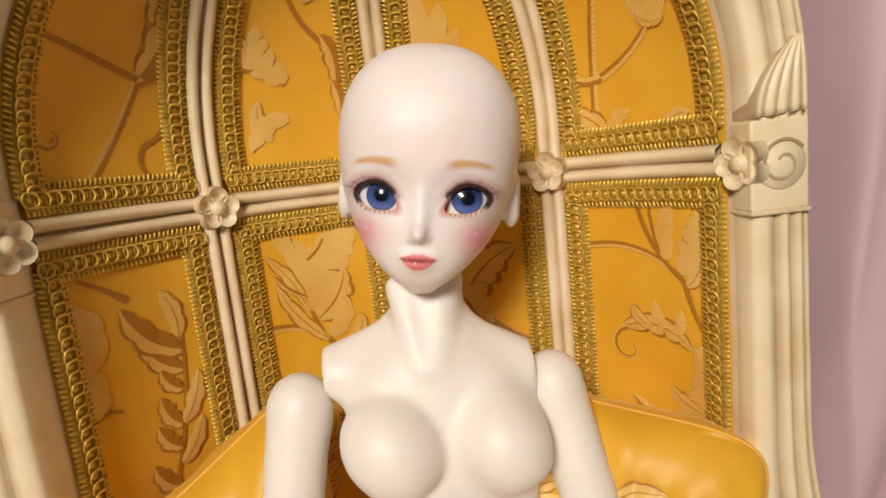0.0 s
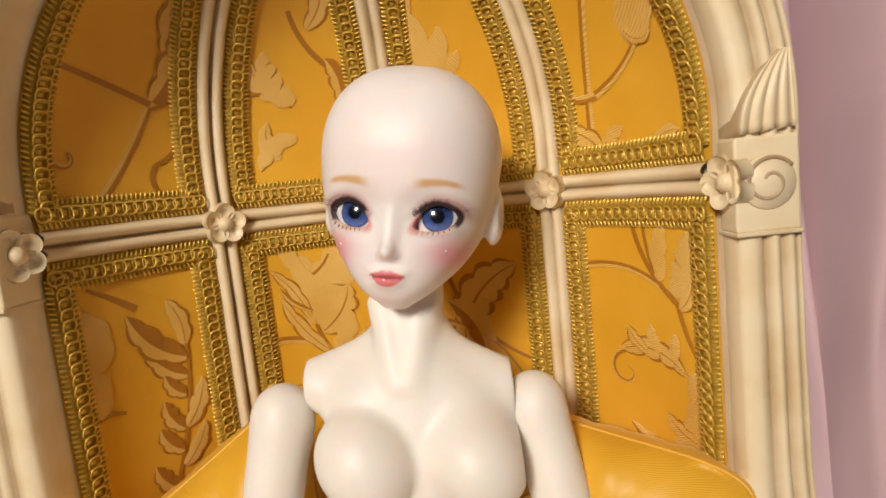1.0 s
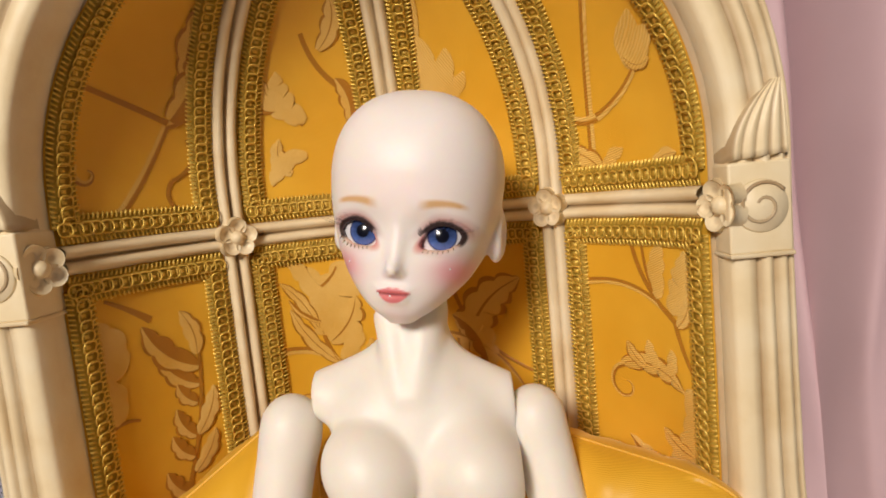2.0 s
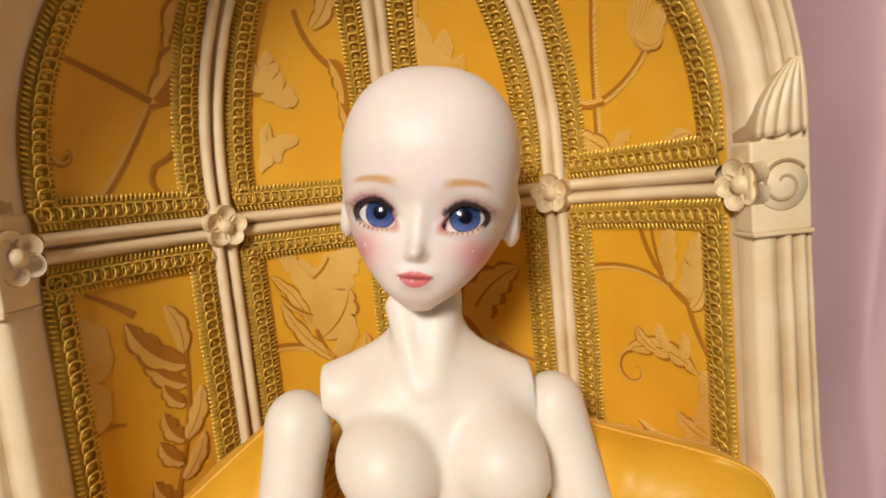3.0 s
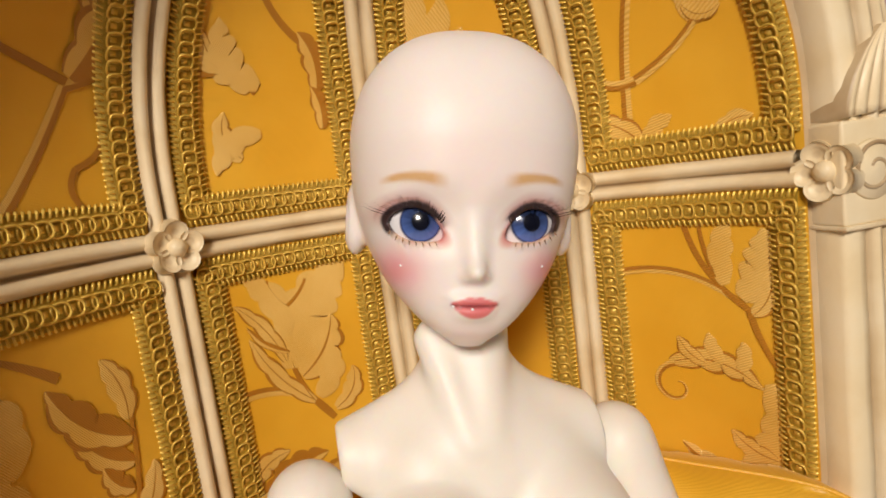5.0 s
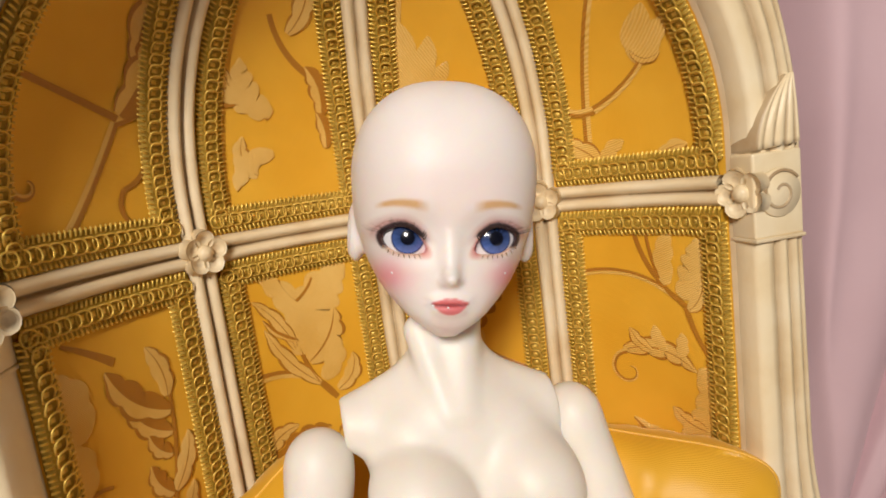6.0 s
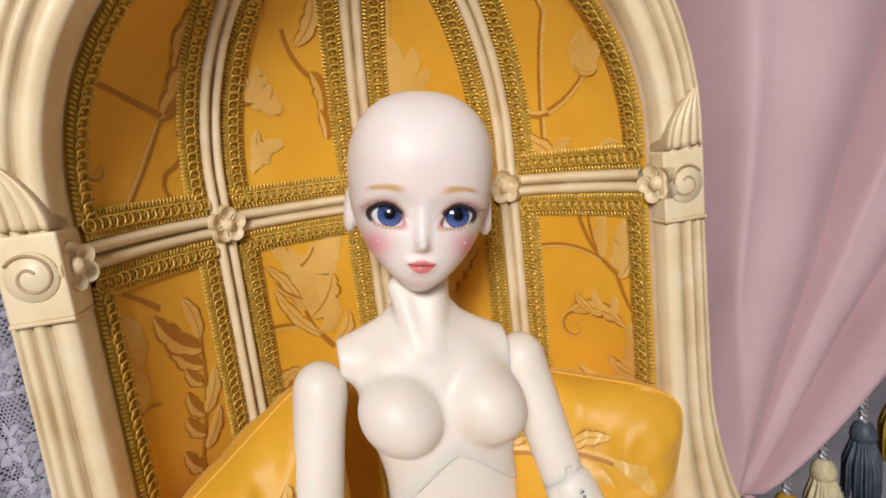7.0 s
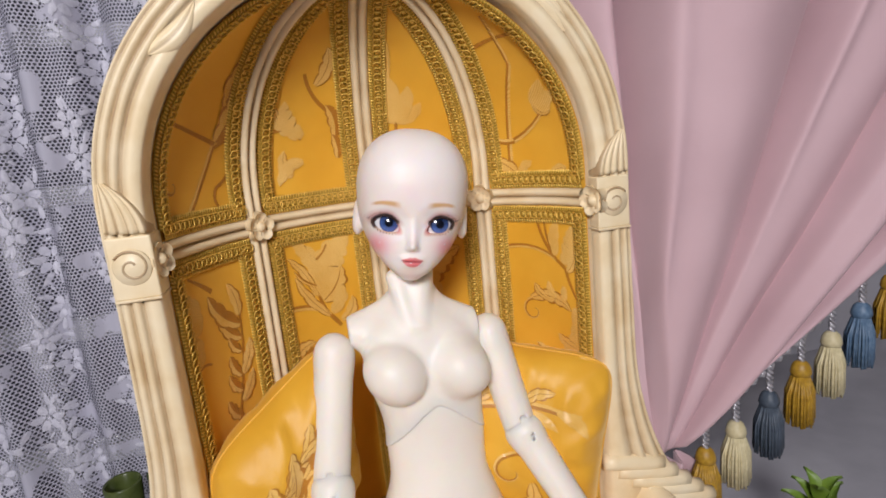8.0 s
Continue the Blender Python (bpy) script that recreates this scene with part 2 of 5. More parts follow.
def spiral_block(side):
    """Square block with a raised volute between the two halves of a frame's post."""
    j = Joined()
    bm = box(-0.0112, 0.0112, -0.0028, 0.024, -0.0172, 0.0160, 0.0012)
    bm.verts.index_update()
    j.add([v.co for v in bm.verts], [[v.index for v in f.verts] for f in bm.faces])
    bm.free()
    pts = []
    for k in range(60):
        a = k / 59 * 2.6 * math.pi
        r = 0.0092 - 0.0072 * (k / 59)
        pts.append((side * r * math.cos(a + 0.6), -0.0040, r * math.sin(a + 0.6)))
    j.add(*tube(pts, 0.0007, 6), None, 1.0)
    disc, df = lathe(((0.0, 0.0), (0.0098, 0.0), (0.0092, 0.0012), (0.0, 0.0018)), 28)
    j.add(disc, df, Matrix.Translation((0, -0.0026, 0)) @ Matrix.Rotation(math.pi / 2, 4, "X"), 0.06)
    lip = box(-0.0115, 0.0115, -0.0036, 0.024, -0.0186, -0.0170, 0.0006)
    lip.verts.index_update()
    j.add([v.co for v in lip.verts], [[v.index for v in f.verts] for f in lip.faces], None, 0.25)
    lip.free()
    return j.mesh("scroll_block", CREAM, glazed=True)


for side in (-1, 1):
    piece("scroll_block", spiral_block(side), chair, "square block with a carved volute", pose(FX + side * 0.1412, front_y(side * 0.1412), 0.4365))


def fan_leaf(side):
    """Carved half leaf with long flutes, over a scroll block."""
    j = Joined()
    n, mrows = 33, 14
    v, g = [], []
    for i in range(n):
        a = i / (n - 1)
        for k in range(mrows):
            b = k / (mrows - 1)
            left = -0.0108 + 0.0212 * b ** 2.3
            x = left + (0.0108 - left) * a
            flute = abs(math.sin(a * math.pi * 4.5))
            body = math.sin(math.pi * min(1.0, 0.12 + 0.88 * a)) ** 0.4
            d = -0.0015 - 0.0016 * flute * (1 - 0.5 * b) - 0.0016 * math.sin(math.pi * b) * body
            edge = i in (0, n - 1) or k in (0, mrows - 1)
            v.append((side * x, 0.011 if edge else d, b * 0.0305))
            g.append(0.8 if flute < 0.3 or i < 3 else 0.0)
    j.add(v, grid_faces(n, mrows, flip=side < 0), None, g)
    return j.mesh("carved_leaf", CREAM, glazed=True)


for side in (-1, 1):
    piece("carved_leaf", fan_leaf(side), chair, "fluted carved leaf above a scroll block", pose(FX + side * 0.1412, front_y(side * 0.1412) - 0.0005, 0.4520, 0, -side * 4, 0))


def long_leaf(length, wide):
    """Slender carved leaf with a midrib, laid along a frame."""
    n, mrows = 17, 9
    v, g = [], []
    for i in range(n):
        a = i / (n - 1)
        w = wide * math.sin(math.pi * a ** 0.75) ** 0.8
        for k in range(mrows):
            b = -1 + 2 * k / (mrows - 1)
            d = -0.0030 * (1 - b * b) * math.sin(math.pi * min(0.97, a + 0.03)) + 0.0012 * math.exp(-(b / 0.18) ** 2)
            v.append((b * w + 0.004 * math.sin(3 * a), d + 0.001, a * length))
            g.append(0.8 if abs(b) > 0.9 or abs(b) < 0.1 else 0.0)
    return mesh_of("arch_leaf", v, grid_faces(n, mrows, flip=True), (CREAM,), True, g)


LONG = long_leaf(0.036, 0.0055)
for side in (-1, 1):
    for deg, turn in ((36, 10), (52, -6), (70, 4), (83, 8)):
        a = radians(deg)
        x, z = side * 0.1425 * math.cos(a), ZS + 0.1385 * math.sin(a)
        piece("arch_leaf", LONG, chair, "slender carved leaf", pose(FX + x, front_y(x) - 0.0015, z) @ Matrix.Rotation(side * -(a + radians(turn)), 4, "Y"))


for side in (-1, 1):
    for k in range(5):
        z = 0.247 - 0.0092 * k
        x = 0.152 + 0.0105 * k
        v, f = tube([(CX + side * (x + 0.046 * (q / 6 - 0.5)), YF - 0.007, z + 0.004 - 0.010 * (q / 6)) for q in range(7)], 0.0064, 12, [0.85, 0.95, 1, 1, 1, 0.95, 0.85])
        piece("arm_ridge", mesh_of("arm_ridge", v, f, (CREAM,), True, [0.0] * len(v)), chair, "rounded carved ridge of the arm")


# ribs and cross rails: two round beads side by side
def beads(line, name, label=""):
    """line: pairs (u, v) on the hollow."""
    prof = ((-1.0, -0.001, 0.6), (-0.98, 0.0022, 0.3), (-0.72, 0.0044, 0), (-0.45, 0.0048, 0), (-0.2, 0.0036, 0.1), (-0.06, 0.0010, 0.8), (0.06, 0.0010, 0.8),
            (0.2, 0.0036, 0.1), (0.45, 0.0048, 0), (0.72, 0.0044, 0), (0.98, 0.0022, 0.3), (1.0, -0.001, 0.6))
    pts = [shell(u, v) for u, v in line]
    v, g = [], []
    for i, (u, w) in enumerate(line):
        t = (pts[min(i + 1, len(pts) - 1)] - pts[max(i - 1, 0)]).normalized()
        n = (shell(u, w, 0.01) - pts[i]).normalized()
        s = t.cross(n).normalized()
        half = RIB_HALF * (1 + 0.05 * noise.noise(pts[i] * 60))
        for b, h, gl in prof:
            v.append(pts[i] + s * (b * half) + n * h)
            g.append(min(1, gl + max(0, 0.45 * noise.noise(pts[i] * 35 + Vector((b, 0, 0))))) if gl else 0)
    return piece(name, mesh_of(name, v, grid_faces(len(line), len(prof)), (CREAM,), True, g), chair, label)


for u in RIBS:
    beads([(u, ZB + (V_TOP - ZB) * i / 80) for i in range(81)], "rib")
cuts = (-0.985, *RIBS, 0.985)
for a, b in zip(cuts, cuts[1:]):
    beads([(a + (b - a) * i / 24, BAND) for i in range(25)], "cross_rail")


def rosette():
    """Five cupped petals round a button."""
    j = Joined()
    for k in range(5):
        n, mrows, v, g = 14, 6, [], []
        for i in range(n):
            a = 2 * math.pi * i / n
            for r in range(mrows):
                q = r / (mrows - 1)
                v.append((0.0043 * q * math.cos(a), 0.0046 * q * math.sin(a), 0.0016 + 0.0022 * q * q - 0.0008 * (q > 0.9)))
                g.append(0.35 if q < 0.3 else 0.0)
        for i in range(n):
            a = 2 * math.pi * i / n
            v.append((0.0042 * math.cos(a), 0.0045 * math.sin(a), -0.002))
            g.append(0.3)
        f = grid_faces(n, mrows, True) + [(i * mrows + mrows - 1, n * mrows + i, n * mrows + (i + 1) % n, ((i + 1) % n) * mrows + mrows - 1) for i in range(n)]
        t = radians(90 + 72 * k)
        j.add(v, f, Matrix.Rotation(t, 4, "Z") @ Matrix.Translation((0.0064, 0, 0.0008)) @ Matrix.Rotation(radians(-14), 4, "Y"), g)
    b, f = lathe(((0.0, -0.001), (0.0036, -0.001), (0.0037, 0.002), (0.0032, 0.0042), (0.0018, 0.0054), (0.0, 0.0058)), 16)
    j.add(b, f)
    return j.mesh("rosette", CREAM, glazed=True)


ROSE = rosette()


def rosette_at(p, n, spin):
    q = n.normalized().to_track_quat("Z", "Y").to_matrix().to_4x4()
    piece("rosette", ROSE, chair, "carved five-petalled flower", Matrix.Translation(p) @ q @ pose(0, 0, 0, 0, 0, spin))


for u in RIBS:
    p = shell(u, BAND, 0.0042)
    rosette_at(p, shell(u, BAND, 0.01) - shell(u, BAND), 8 * u)
for side in (-1, 1):
    rosette_at(Vector((FX + side * 0.1318, 0.2000 if side > 0 else 0.1960, BAND - 0.0015)), Vector((-side * 0.94, -0.34, 0)), 20)


# ---- braid: chain of loops between two picot edges, on a woven ground ----
def lengths(points):
    d = [0.0]
    for a, b in zip(points, points[1:]):
        d.append(d[-1] + (b - a).length)
    return d


def braid_mesh(paths):
    """paths: lists of (point, normal) along each run of braid."""
    verts, faces, slot = [], [], []

    def emit(v, f, s):
        k = len(verts)
        verts.extend(v)
        faces.extend([tuple(i + k for i in q) for q in f])
        slot.extend([s] * len(f))

    ring = []
    # one link: a rounded square of wire, its far end over the next link
    for i in range(14):
        a = 2 * math.pi * i / 14
        ca, sa = math.cos(a), math.sin(a)
        sq = 1 / (abs(ca) ** 3.2 + abs(sa) ** 3.2) ** (1 / 3.2)
        for k in range(4):
            c = 2 * math.pi * k / 4
            r = sq * (1 + 0.17 * math.cos(c))
            ring.append((0.0026 * r * ca, 0.0027 * r * sa, 0.0022 + 0.00048 * math.sin(c) + 0.0008 * ca))
    ring_f = [(i * 4 + k, ((i + 1) % 14) * 4 + k, ((i + 1) % 14) * 4 + (k + 1) % 4, i * 4 + (k + 1) % 4) for i in range(14) for k in range(4)]
    cubev = [(-1, -1, 0), (1, -1, 0), (1, 1, 0), (-1, 1, 0), (-0.6, -0.7, 1), (0.6, -0.7, 1), (0.6, 0.7, 1), (-0.6, 0.7, 1)]
    cubef = [(0, 1, 5, 4), (1, 2, 6, 5), (2, 3, 7, 6), (3, 0, 4, 7), (4, 5, 6, 7)]
    for path in paths:
        pts = [p for p, _ in path]
        d = lengths(pts)

        def along(s):
            s = max(0.0, min(s, d[-1] - 1e-6))
            i = max(0, min(len(d) - 2, int(np.searchsorted(d, s)) - 1))
            f = (s - d[i]) / max(1e-9, d[i + 1] - d[i])
            p = pts[i].lerp(pts[i + 1], f)
            n = path[i][1].lerp(path[i + 1][1], f).normalized()
            t = (pts[i + 1] - pts[i]).normalized()
            return p, t, t.cross(n).normalized(), n
        # ground ribbon
        m = max(3, int(d[-1] / 0.004))
        rib, half = [], TRIM / 2 - 0.001
        for i in range(m + 1):
            p, t, b, n = along(d[-1] * i / m)
            for q, h in ((-1, -0.0005), (-1, 0.001), (-0.45, 0.0014), (0.45, 0.0014), (1, 0.001), (1, -0.0005)):
                rib.append(p + b * (q * half) + n * h)
        emit(rib, grid_faces(m + 1, 6, flip=True), 0)
        count = int(d[-1] / 0.0044)
        for i in range(count):
            p, t, b, n = along((i + 0.5) * d[-1] / count)
            tw = 0.25 * noise.noise(p * 300)
            emit([p + t * (x + tw * y) + b * (y - tw * x + 0.0002) + n * z for x, y, z in ring], ring_f, 1)
            emit([p + t * (0.0010 * x) + b * (0.0012 * y) + n * (0.0012 + 0.0006 * z) for x, y, z in cubev], cubef, 1)
        count = int(d[-1] / 0.0021)
        for i in range(count):
            p, t, b, n = along((i + 0.5) * d[-1] / count)
            for sgn in (-1, 1):
                lean = 0.35 * sgn
                jit = 0.0003 * noise.noise(p * 900 + Vector((sgn, 0, 0)))
                emit([p + t * (0.00046 * x + lean * 0.0012 * y) + b * (sgn * (TRIM / 2 - 0.0016 + jit) + 0.0016 * y) + n * (0.0008 + 0.0008 * z) for x, y, z in cubev], cubef, 1)
    me = mesh_of("braid", verts, faces, (BRAID_BASE, BRAID))
    me.polygons.foreach_set("material_index", slot)
    return me


def panel(u0, u1, v0, v1, edge0, edge1):
    """One stretched brocade field with its braid. edge0, edge1: room that the rib or frame takes at either side, in metres."""
    def u_at(q, v, inset=0.0):
        w = width_at((u0 + u1) / 2, v)
        a, b = u0 + (edge0 + inset) / w, u1 - (edge1 + inset) / w
        if a > b:
            a = b = (a + b) / 2
        return a + (b - a) * q
    n, mrows = 15, 31
    v = [shell(u_at(i / (n - 1), v0 + (v1 - v0) * k / (mrows - 1)), v0 + (v1 - v0) * k / (mrows - 1), 0.0006 + 0.0006 * math.sin(math.pi * i / (n - 1))) for i in range(n) for k in range(mrows)]
    cloth = piece("panel", mesh_of("panel", v, grid_faces(n, mrows, flip=False), (FABRIC,)), chair, "gold satin brocade panel with woven leaf scrolls")
    h = TRIM / 2
    runs = []
    for q in (0.0, 1.0):
        run = []
        for k in range(41):
            vv = v0 + h + (v1 - v0 - 2 * h) * k / 40
            u = u_at(q, vv, h)
            p = shell(u, vv, 0.0012)
            run.append((p, (shell(u, vv, 0.01) - shell(u, vv)).normalized()))
        runs.append(run)
    rows = [v0 + h] + ([v1 - h] if v1 < ZS else [])
    for vv in rows:
        run = []
        for k in range(25):
            u = u_at(k / 24, vv, h * 0.3)
            run.append((shell(u, vv, 0.0013), (shell(u, vv, 0.01) - shell(u, vv)).normalized()))
        runs.append(run)
    piece("braid_trim", braid_mesh(runs), cloth, "looped metallic gold braid")
    return cloth, u_at


edges = (-1.0, *RIBS, 1.0)
PANELS = {}
for c in range(4):
    e0, e1 = (0.001 if c == 0 else RIB_HALF), (0.001 if c == 3 else RIB_HALF)
    PANELS[c, 0] = panel(edges[c], edges[c + 1], ZB + 0.005, BAND - RIB_HALF, e0, e1)
    PANELS[c, 1] = panel(edges[c], edges[c + 1], BAND + RIB_HALF, ZS + H0 * (1.32 if c in (1, 2) else 1.38), e0, e1)


class Brocade:
    """Woven stems and leaves laid on a surface; at(q, v) gives its place and normal."""

    def __init__(self, at):
        self.at, self.pieces = at, []

    def put(self, p, lift):
        q, n = self.at(*p)
        return q + n * lift

    def strip(self, rows, slots, lift, name):
        """rows: points across the strip, station by station; slots: the thread of each lane."""
        m = len(rows[0])
        lift += 0.00008 * (len(self.pieces) % 4)
        verts = [self.put(p, lift + (0.00012 if 0 < c < m - 1 else 0)) for r in rows for c, p in enumerate(r)]
        faces = [(i * m + c, (i + 1) * m + c, (i + 1) * m + c + 1, i * m + c + 1) for i in range(len(rows) - 1) for c in range(m - 1)]
        me = mesh_of(name, verts, faces, (MOTIF, MOTIF_PALE))
        me.polygons.foreach_set("material_index", [slots[c] for i in range(len(rows) - 1) for c in range(m - 1)])
        self.pieces.append((name, me))

    @staticmethod
    def bow(p, q, bend, s):
        mx, my = (p[0] + q[0]) / 2 - (q[1] - p[1]) * bend, (p[1] + q[1]) / 2 + (q[0] - p[0]) * bend
        return ((1 - s) ** 2 * p[0] + 2 * s * (1 - s) * mx + s * s * q[0], (1 - s) ** 2 * p[1] + 2 * s * (1 - s) * my + s * s * q[1])

    def stem(self, p, q, bend=0.2, w0=0.0012, w1=0.0008, slot=0, n=14):
        rows = []
        for i in range(n + 1):
            s = i / n
            a, b, c = self.bow(p, q, bend, max(0, s - 0.03)), self.bow(p, q, bend, s), self.bow(p, q, bend, min(1, s + 0.03))
            t = Vector((c[0] - a[0], c[1] - a[1])).normalized()
            w = w0 + (w1 - w0) * s
            rows.append([(b[0] - t.y * w * e, b[1] + t.x * w * e) for e in (-1, 0, 1)])
        self.strip(rows, (slot, 1 - slot if w0 > 0.0015 else slot), 0.00022, "woven_stem")

    def leaf(self, p, q, bend=0.2, wide=0.3, lobes=4, slots=(0, 1, 1, 0), ragged=0.34):
        """Acanthus leaf from p to q: a toothed outline in dark thread, paler inside."""
        n = 44
        size = math.hypot(q[0] - p[0], q[1] - p[1])
        rows = []
        for i in range(n + 1):
            s = i / n
            a, b, c = self.bow(p, q, bend, max(0, s - 0.03)), self.bow(p, q, bend, s), self.bow(p, q, bend, min(1, s + 0.03))
            t = Vector((c[0] - a[0], c[1] - a[1])).normalized()
            saw = 1 - ragged * (1 - abs(math.sin(math.pi * s * lobes)) ** 0.6)
            saw2 = 1 - ragged * (1 - abs(math.sin(math.pi * s * lobes + 1.1)) ** 0.6)
            w = size * wide * math.sin(math.pi * min(1, 0.04 + 0.96 * s) ** 0.8) ** 0.75 + 0.0002
            # the lobes sweep towards the tip
            lag = size * 0.10 * math.sin(math.pi * s)

            def side(e, k):
                return (b[0] - t.y * w * e * k + t.x * lag * e * e, b[1] + t.x * w * e * k + t.y * lag * e * e)
            rows.append([side(-1, saw), side(-0.78, saw), side(-0.06, 1), side(0.06, 1), side(0.78, saw2), side(1, saw2)])
        d, pl = slots[0], slots[1]
        self.strip(rows, (d, pl, d, slots[2], slots[3]), 0.00028, "woven_leaf")

    def curl(self, c, r, start, turns, w=0.0012, slot=0):
        rows, n = [], 26
        for i in range(n + 1):
            s = i / n
            a, rr = start + turns * 2 * math.pi * s, r * (1 - 0.8 * s)
            rows.append([(c[0] + (rr + w * e * (1.3 - s)) * math.cos(a), c[1] + (rr + w * e * (1.3 - s)) * math.sin(a)) for e in (-1, 0, 1)])
        self.strip(rows, (slot, 1 - slot), 0.00025, "woven_curl")

    def spray(self, p, q, bend, n, wide=0.012, slots=(0, 1, 1, 0)):
        """Leaflets to both sides of a stem."""
        self.stem(p, q, bend, 0.0010, 0.0006)
        size = math.hypot(q[0] - p[0], q[1] - p[1])
        for i in range(n):
            s = (i + 0.6) / n
            a, c = self.bow(p, q, bend, s), self.bow(p, q, bend, min(1, s + 0.05))
            t = math.atan2(c[1] - a[1], c[0] - a[0])
            for e in (-1, 1):
                g = t + e * (0.75 - 0.3 * s)
                ln = wide * (1.25 - 0.55 * s)
                self.leaf(a, (a[0] + ln * math.cos(g), a[1] + ln * math.sin(g)), -0.25 * e, 0.24, 3, slots)

    def weave(self, parent):
        for name, me in self.pieces:
            piece(name, me, parent)


def on_panel(c, r):
    """Places on a panel: metres across from its middle and height along it."""
    u_at = PANELS[c, r][1]

    def at(x, v):
        um = u_at(0.5, v)
        u = um + x / width_at(um, v)
        lo, hi = u_at(0.0, v), u_at(1.0, v)
        u = max(lo, min(hi, u))
        return shell(u, v, 0.0012), (shell(u, v, 0.01) - shell(u, v)).normalized()
    return at


B = {k: Brocade(on_panel(*k)) for k in PANELS}
PALE, EDGED, DEEP = (1, 1, 1, 1), (0, 1, 1, 0), (0, 0, 1, 0)
b = B[0, 0]
b.stem((-0.022, 0.419), (-0.002, 0.406), 0.05, 0.0007, 0.0018)
b.stem((0.019, 0.388), (0.006, 0.323), 0.10, 0.0008, 0.0013)
b.stem((0.006, 0.323), (0.008, 0.262), -0.15, 0.0013, 0.0010)
for p, q, wide in (((0.018, 0.378), (-0.007, 0.404), 0.19), ((0.017, 0.369), (-0.001, 0.389), 0.20), ((0.015, 0.360), (0.006, 0.372), 0.28),
                   ((0.012, 0.344), (0.004, 0.360), 0.26), ((0.010, 0.334), (0.000, 0.348), 0.26), ((0.007, 0.316), (-0.005, 0.332), 0.24)):
    b.leaf(p, q, 0.22, wide, 3, DEEP)
for p, q in (((0.018, 0.384), (0.012, 0.407)), ((0.013, 0.344), (0.024, 0.366)), ((0.009, 0.326), (0.022, 0.344)), ((0.007, 0.300), (0.020, 0.318))):
    b.leaf(p, q, -0.2, 0.20, 3, (0, 1, 1, 1))
b.leaf((-0.023, 0.384), (-0.031, 0.410), -0.35, 0.30, 3, PALE)
b.leaf((-0.026, 0.364), (-0.030, 0.386), -0.35, 0.28, 3, PALE)
b.stem((-0.029, 0.362), (-0.014, 0.362), 0.25, 0.0010, 0.0007)
b = B[1, 0]
b.stem((-0.0295, 0.3726), (0.0097, 0.3505), 0.30, 0.0022, 0.0014, 1)
b.stem((0.0097, 0.3505), (-0.0037, 0.407), 0.276, 0.0014, 0.0009)
b.stem((-0.0037, 0.406), (-0.011, 0.4185), 0.15, 0.0009, 0.0006)
b.stem((-0.0037, 0.406), (0.006, 0.416), -0.15, 0.0009, 0.0006)
b.leaf((-0.0048, 0.378), (0.0245, 0.420), 0.22, 0.25, 5, PALE)
b.leaf((-0.0060, 0.392), (-0.021, 0.421), -0.30, 0.20, 3, PALE)
b.leaf((-0.0081, 0.3824), (-0.0264, 0.411), -0.15, 0.11, 3, EDGED)
b.leaf((-0.006, 0.386), (-0.0225, 0.401), 0.20, 0.07, 2, DEEP)
b.leaf((0.0022, 0.3608), (-0.0222, 0.3958), 0.14, 0.10, 3, EDGED)
b.leaf((-0.002, 0.3734), (0.015, 0.398), -0.25, 0.30, 4, (0, 1, 1, 1))
b.leaf((0.004, 0.362), (0.013, 0.384), -0.25, 0.26, 3, PALE)
b.leaf((0.0108, 0.3546), (0.0214, 0.3723), -0.40, 0.24, 3, (0, 1, 1, 1))
b.leaf((-0.034, 0.330), (-0.013, 0.343), 0.35, 0.22, 4, EDGED)
b.leaf((-0.030, 0.318), (0.004, 0.336), 0.3, 0.20, 5, (0, 1, 0, 0))
b.leaf((-0.012, 0.312), (0.016, 0.338), -0.3, 0.24, 4, (1, 0, 1, 0))
b.spray((-0.02, 0.25), (0.0, 0.31), 0.2, 4, 0.022)
b = B[2, 0]
b.stem((-0.02, 0.405), (0.026, 0.350), -0.3, 0.0012, 0.0010)
b.leaf((-0.012, 0.36), (0.022, 0.402), 0.3, 0.24, 5)
b.leaf((0.0, 0.35), (-0.02, 0.382), -0.3, 0.24, 4, (1, 1, 0, 1))
b.stem((-0.03, 0.372), (0.02, 0.34), 0.25, 0.0018, 0.001, 1)
b = B[3, 0]
b.stem((-0.030, 0.4014), (0.0203, 0.3874), 0.24, 0.0017, 0.0013, 1)
b.stem((-0.003, 0.4215), (0.0203, 0.3874), -0.20, 0.0012, 0.0012)
b.stem((0.003, 0.4215), (0.0085, 0.400), -0.10, 0.0008, 0.0010)
b.stem((0.0203, 0.3874), (0.030, 0.366), -0.10, 0.0014, 0.0010)
b.leaf((0.0175, 0.392), (0.0265, 0.419), -0.25, 0.28, 4, PALE)
b.leaf((0.012, 0.397), (0.014, 0.422), 0.20, 0.20, 3, PALE)
b.leaf((0.0215, 0.386), (0.029, 0.402), -0.25, 0.22, 3, (0, 1, 1, 1))
b.curl((-0.0105, 0.3525), 0.0098, 1.6, 0.95, 0.0011)
b.leaf((-0.0124, 0.3625), (0.0235, 0.3570), 0.30, 0.15, 4, EDGED)
b.leaf((0.002, 0.364), (-0.0085, 0.3745), 0.25, 0.24, 2, EDGED)
b.leaf((0.009, 0.365), (0.004, 0.377), 0.20, 0.24, 2, PALE)
b.leaf((0.015, 0.363), (0.017, 0.375), -0.20, 0.26, 2, PALE)
b.leaf((0.0257, 0.3600), (0.0127, 0.3233), 0.42, 0.17, 5, PALE)
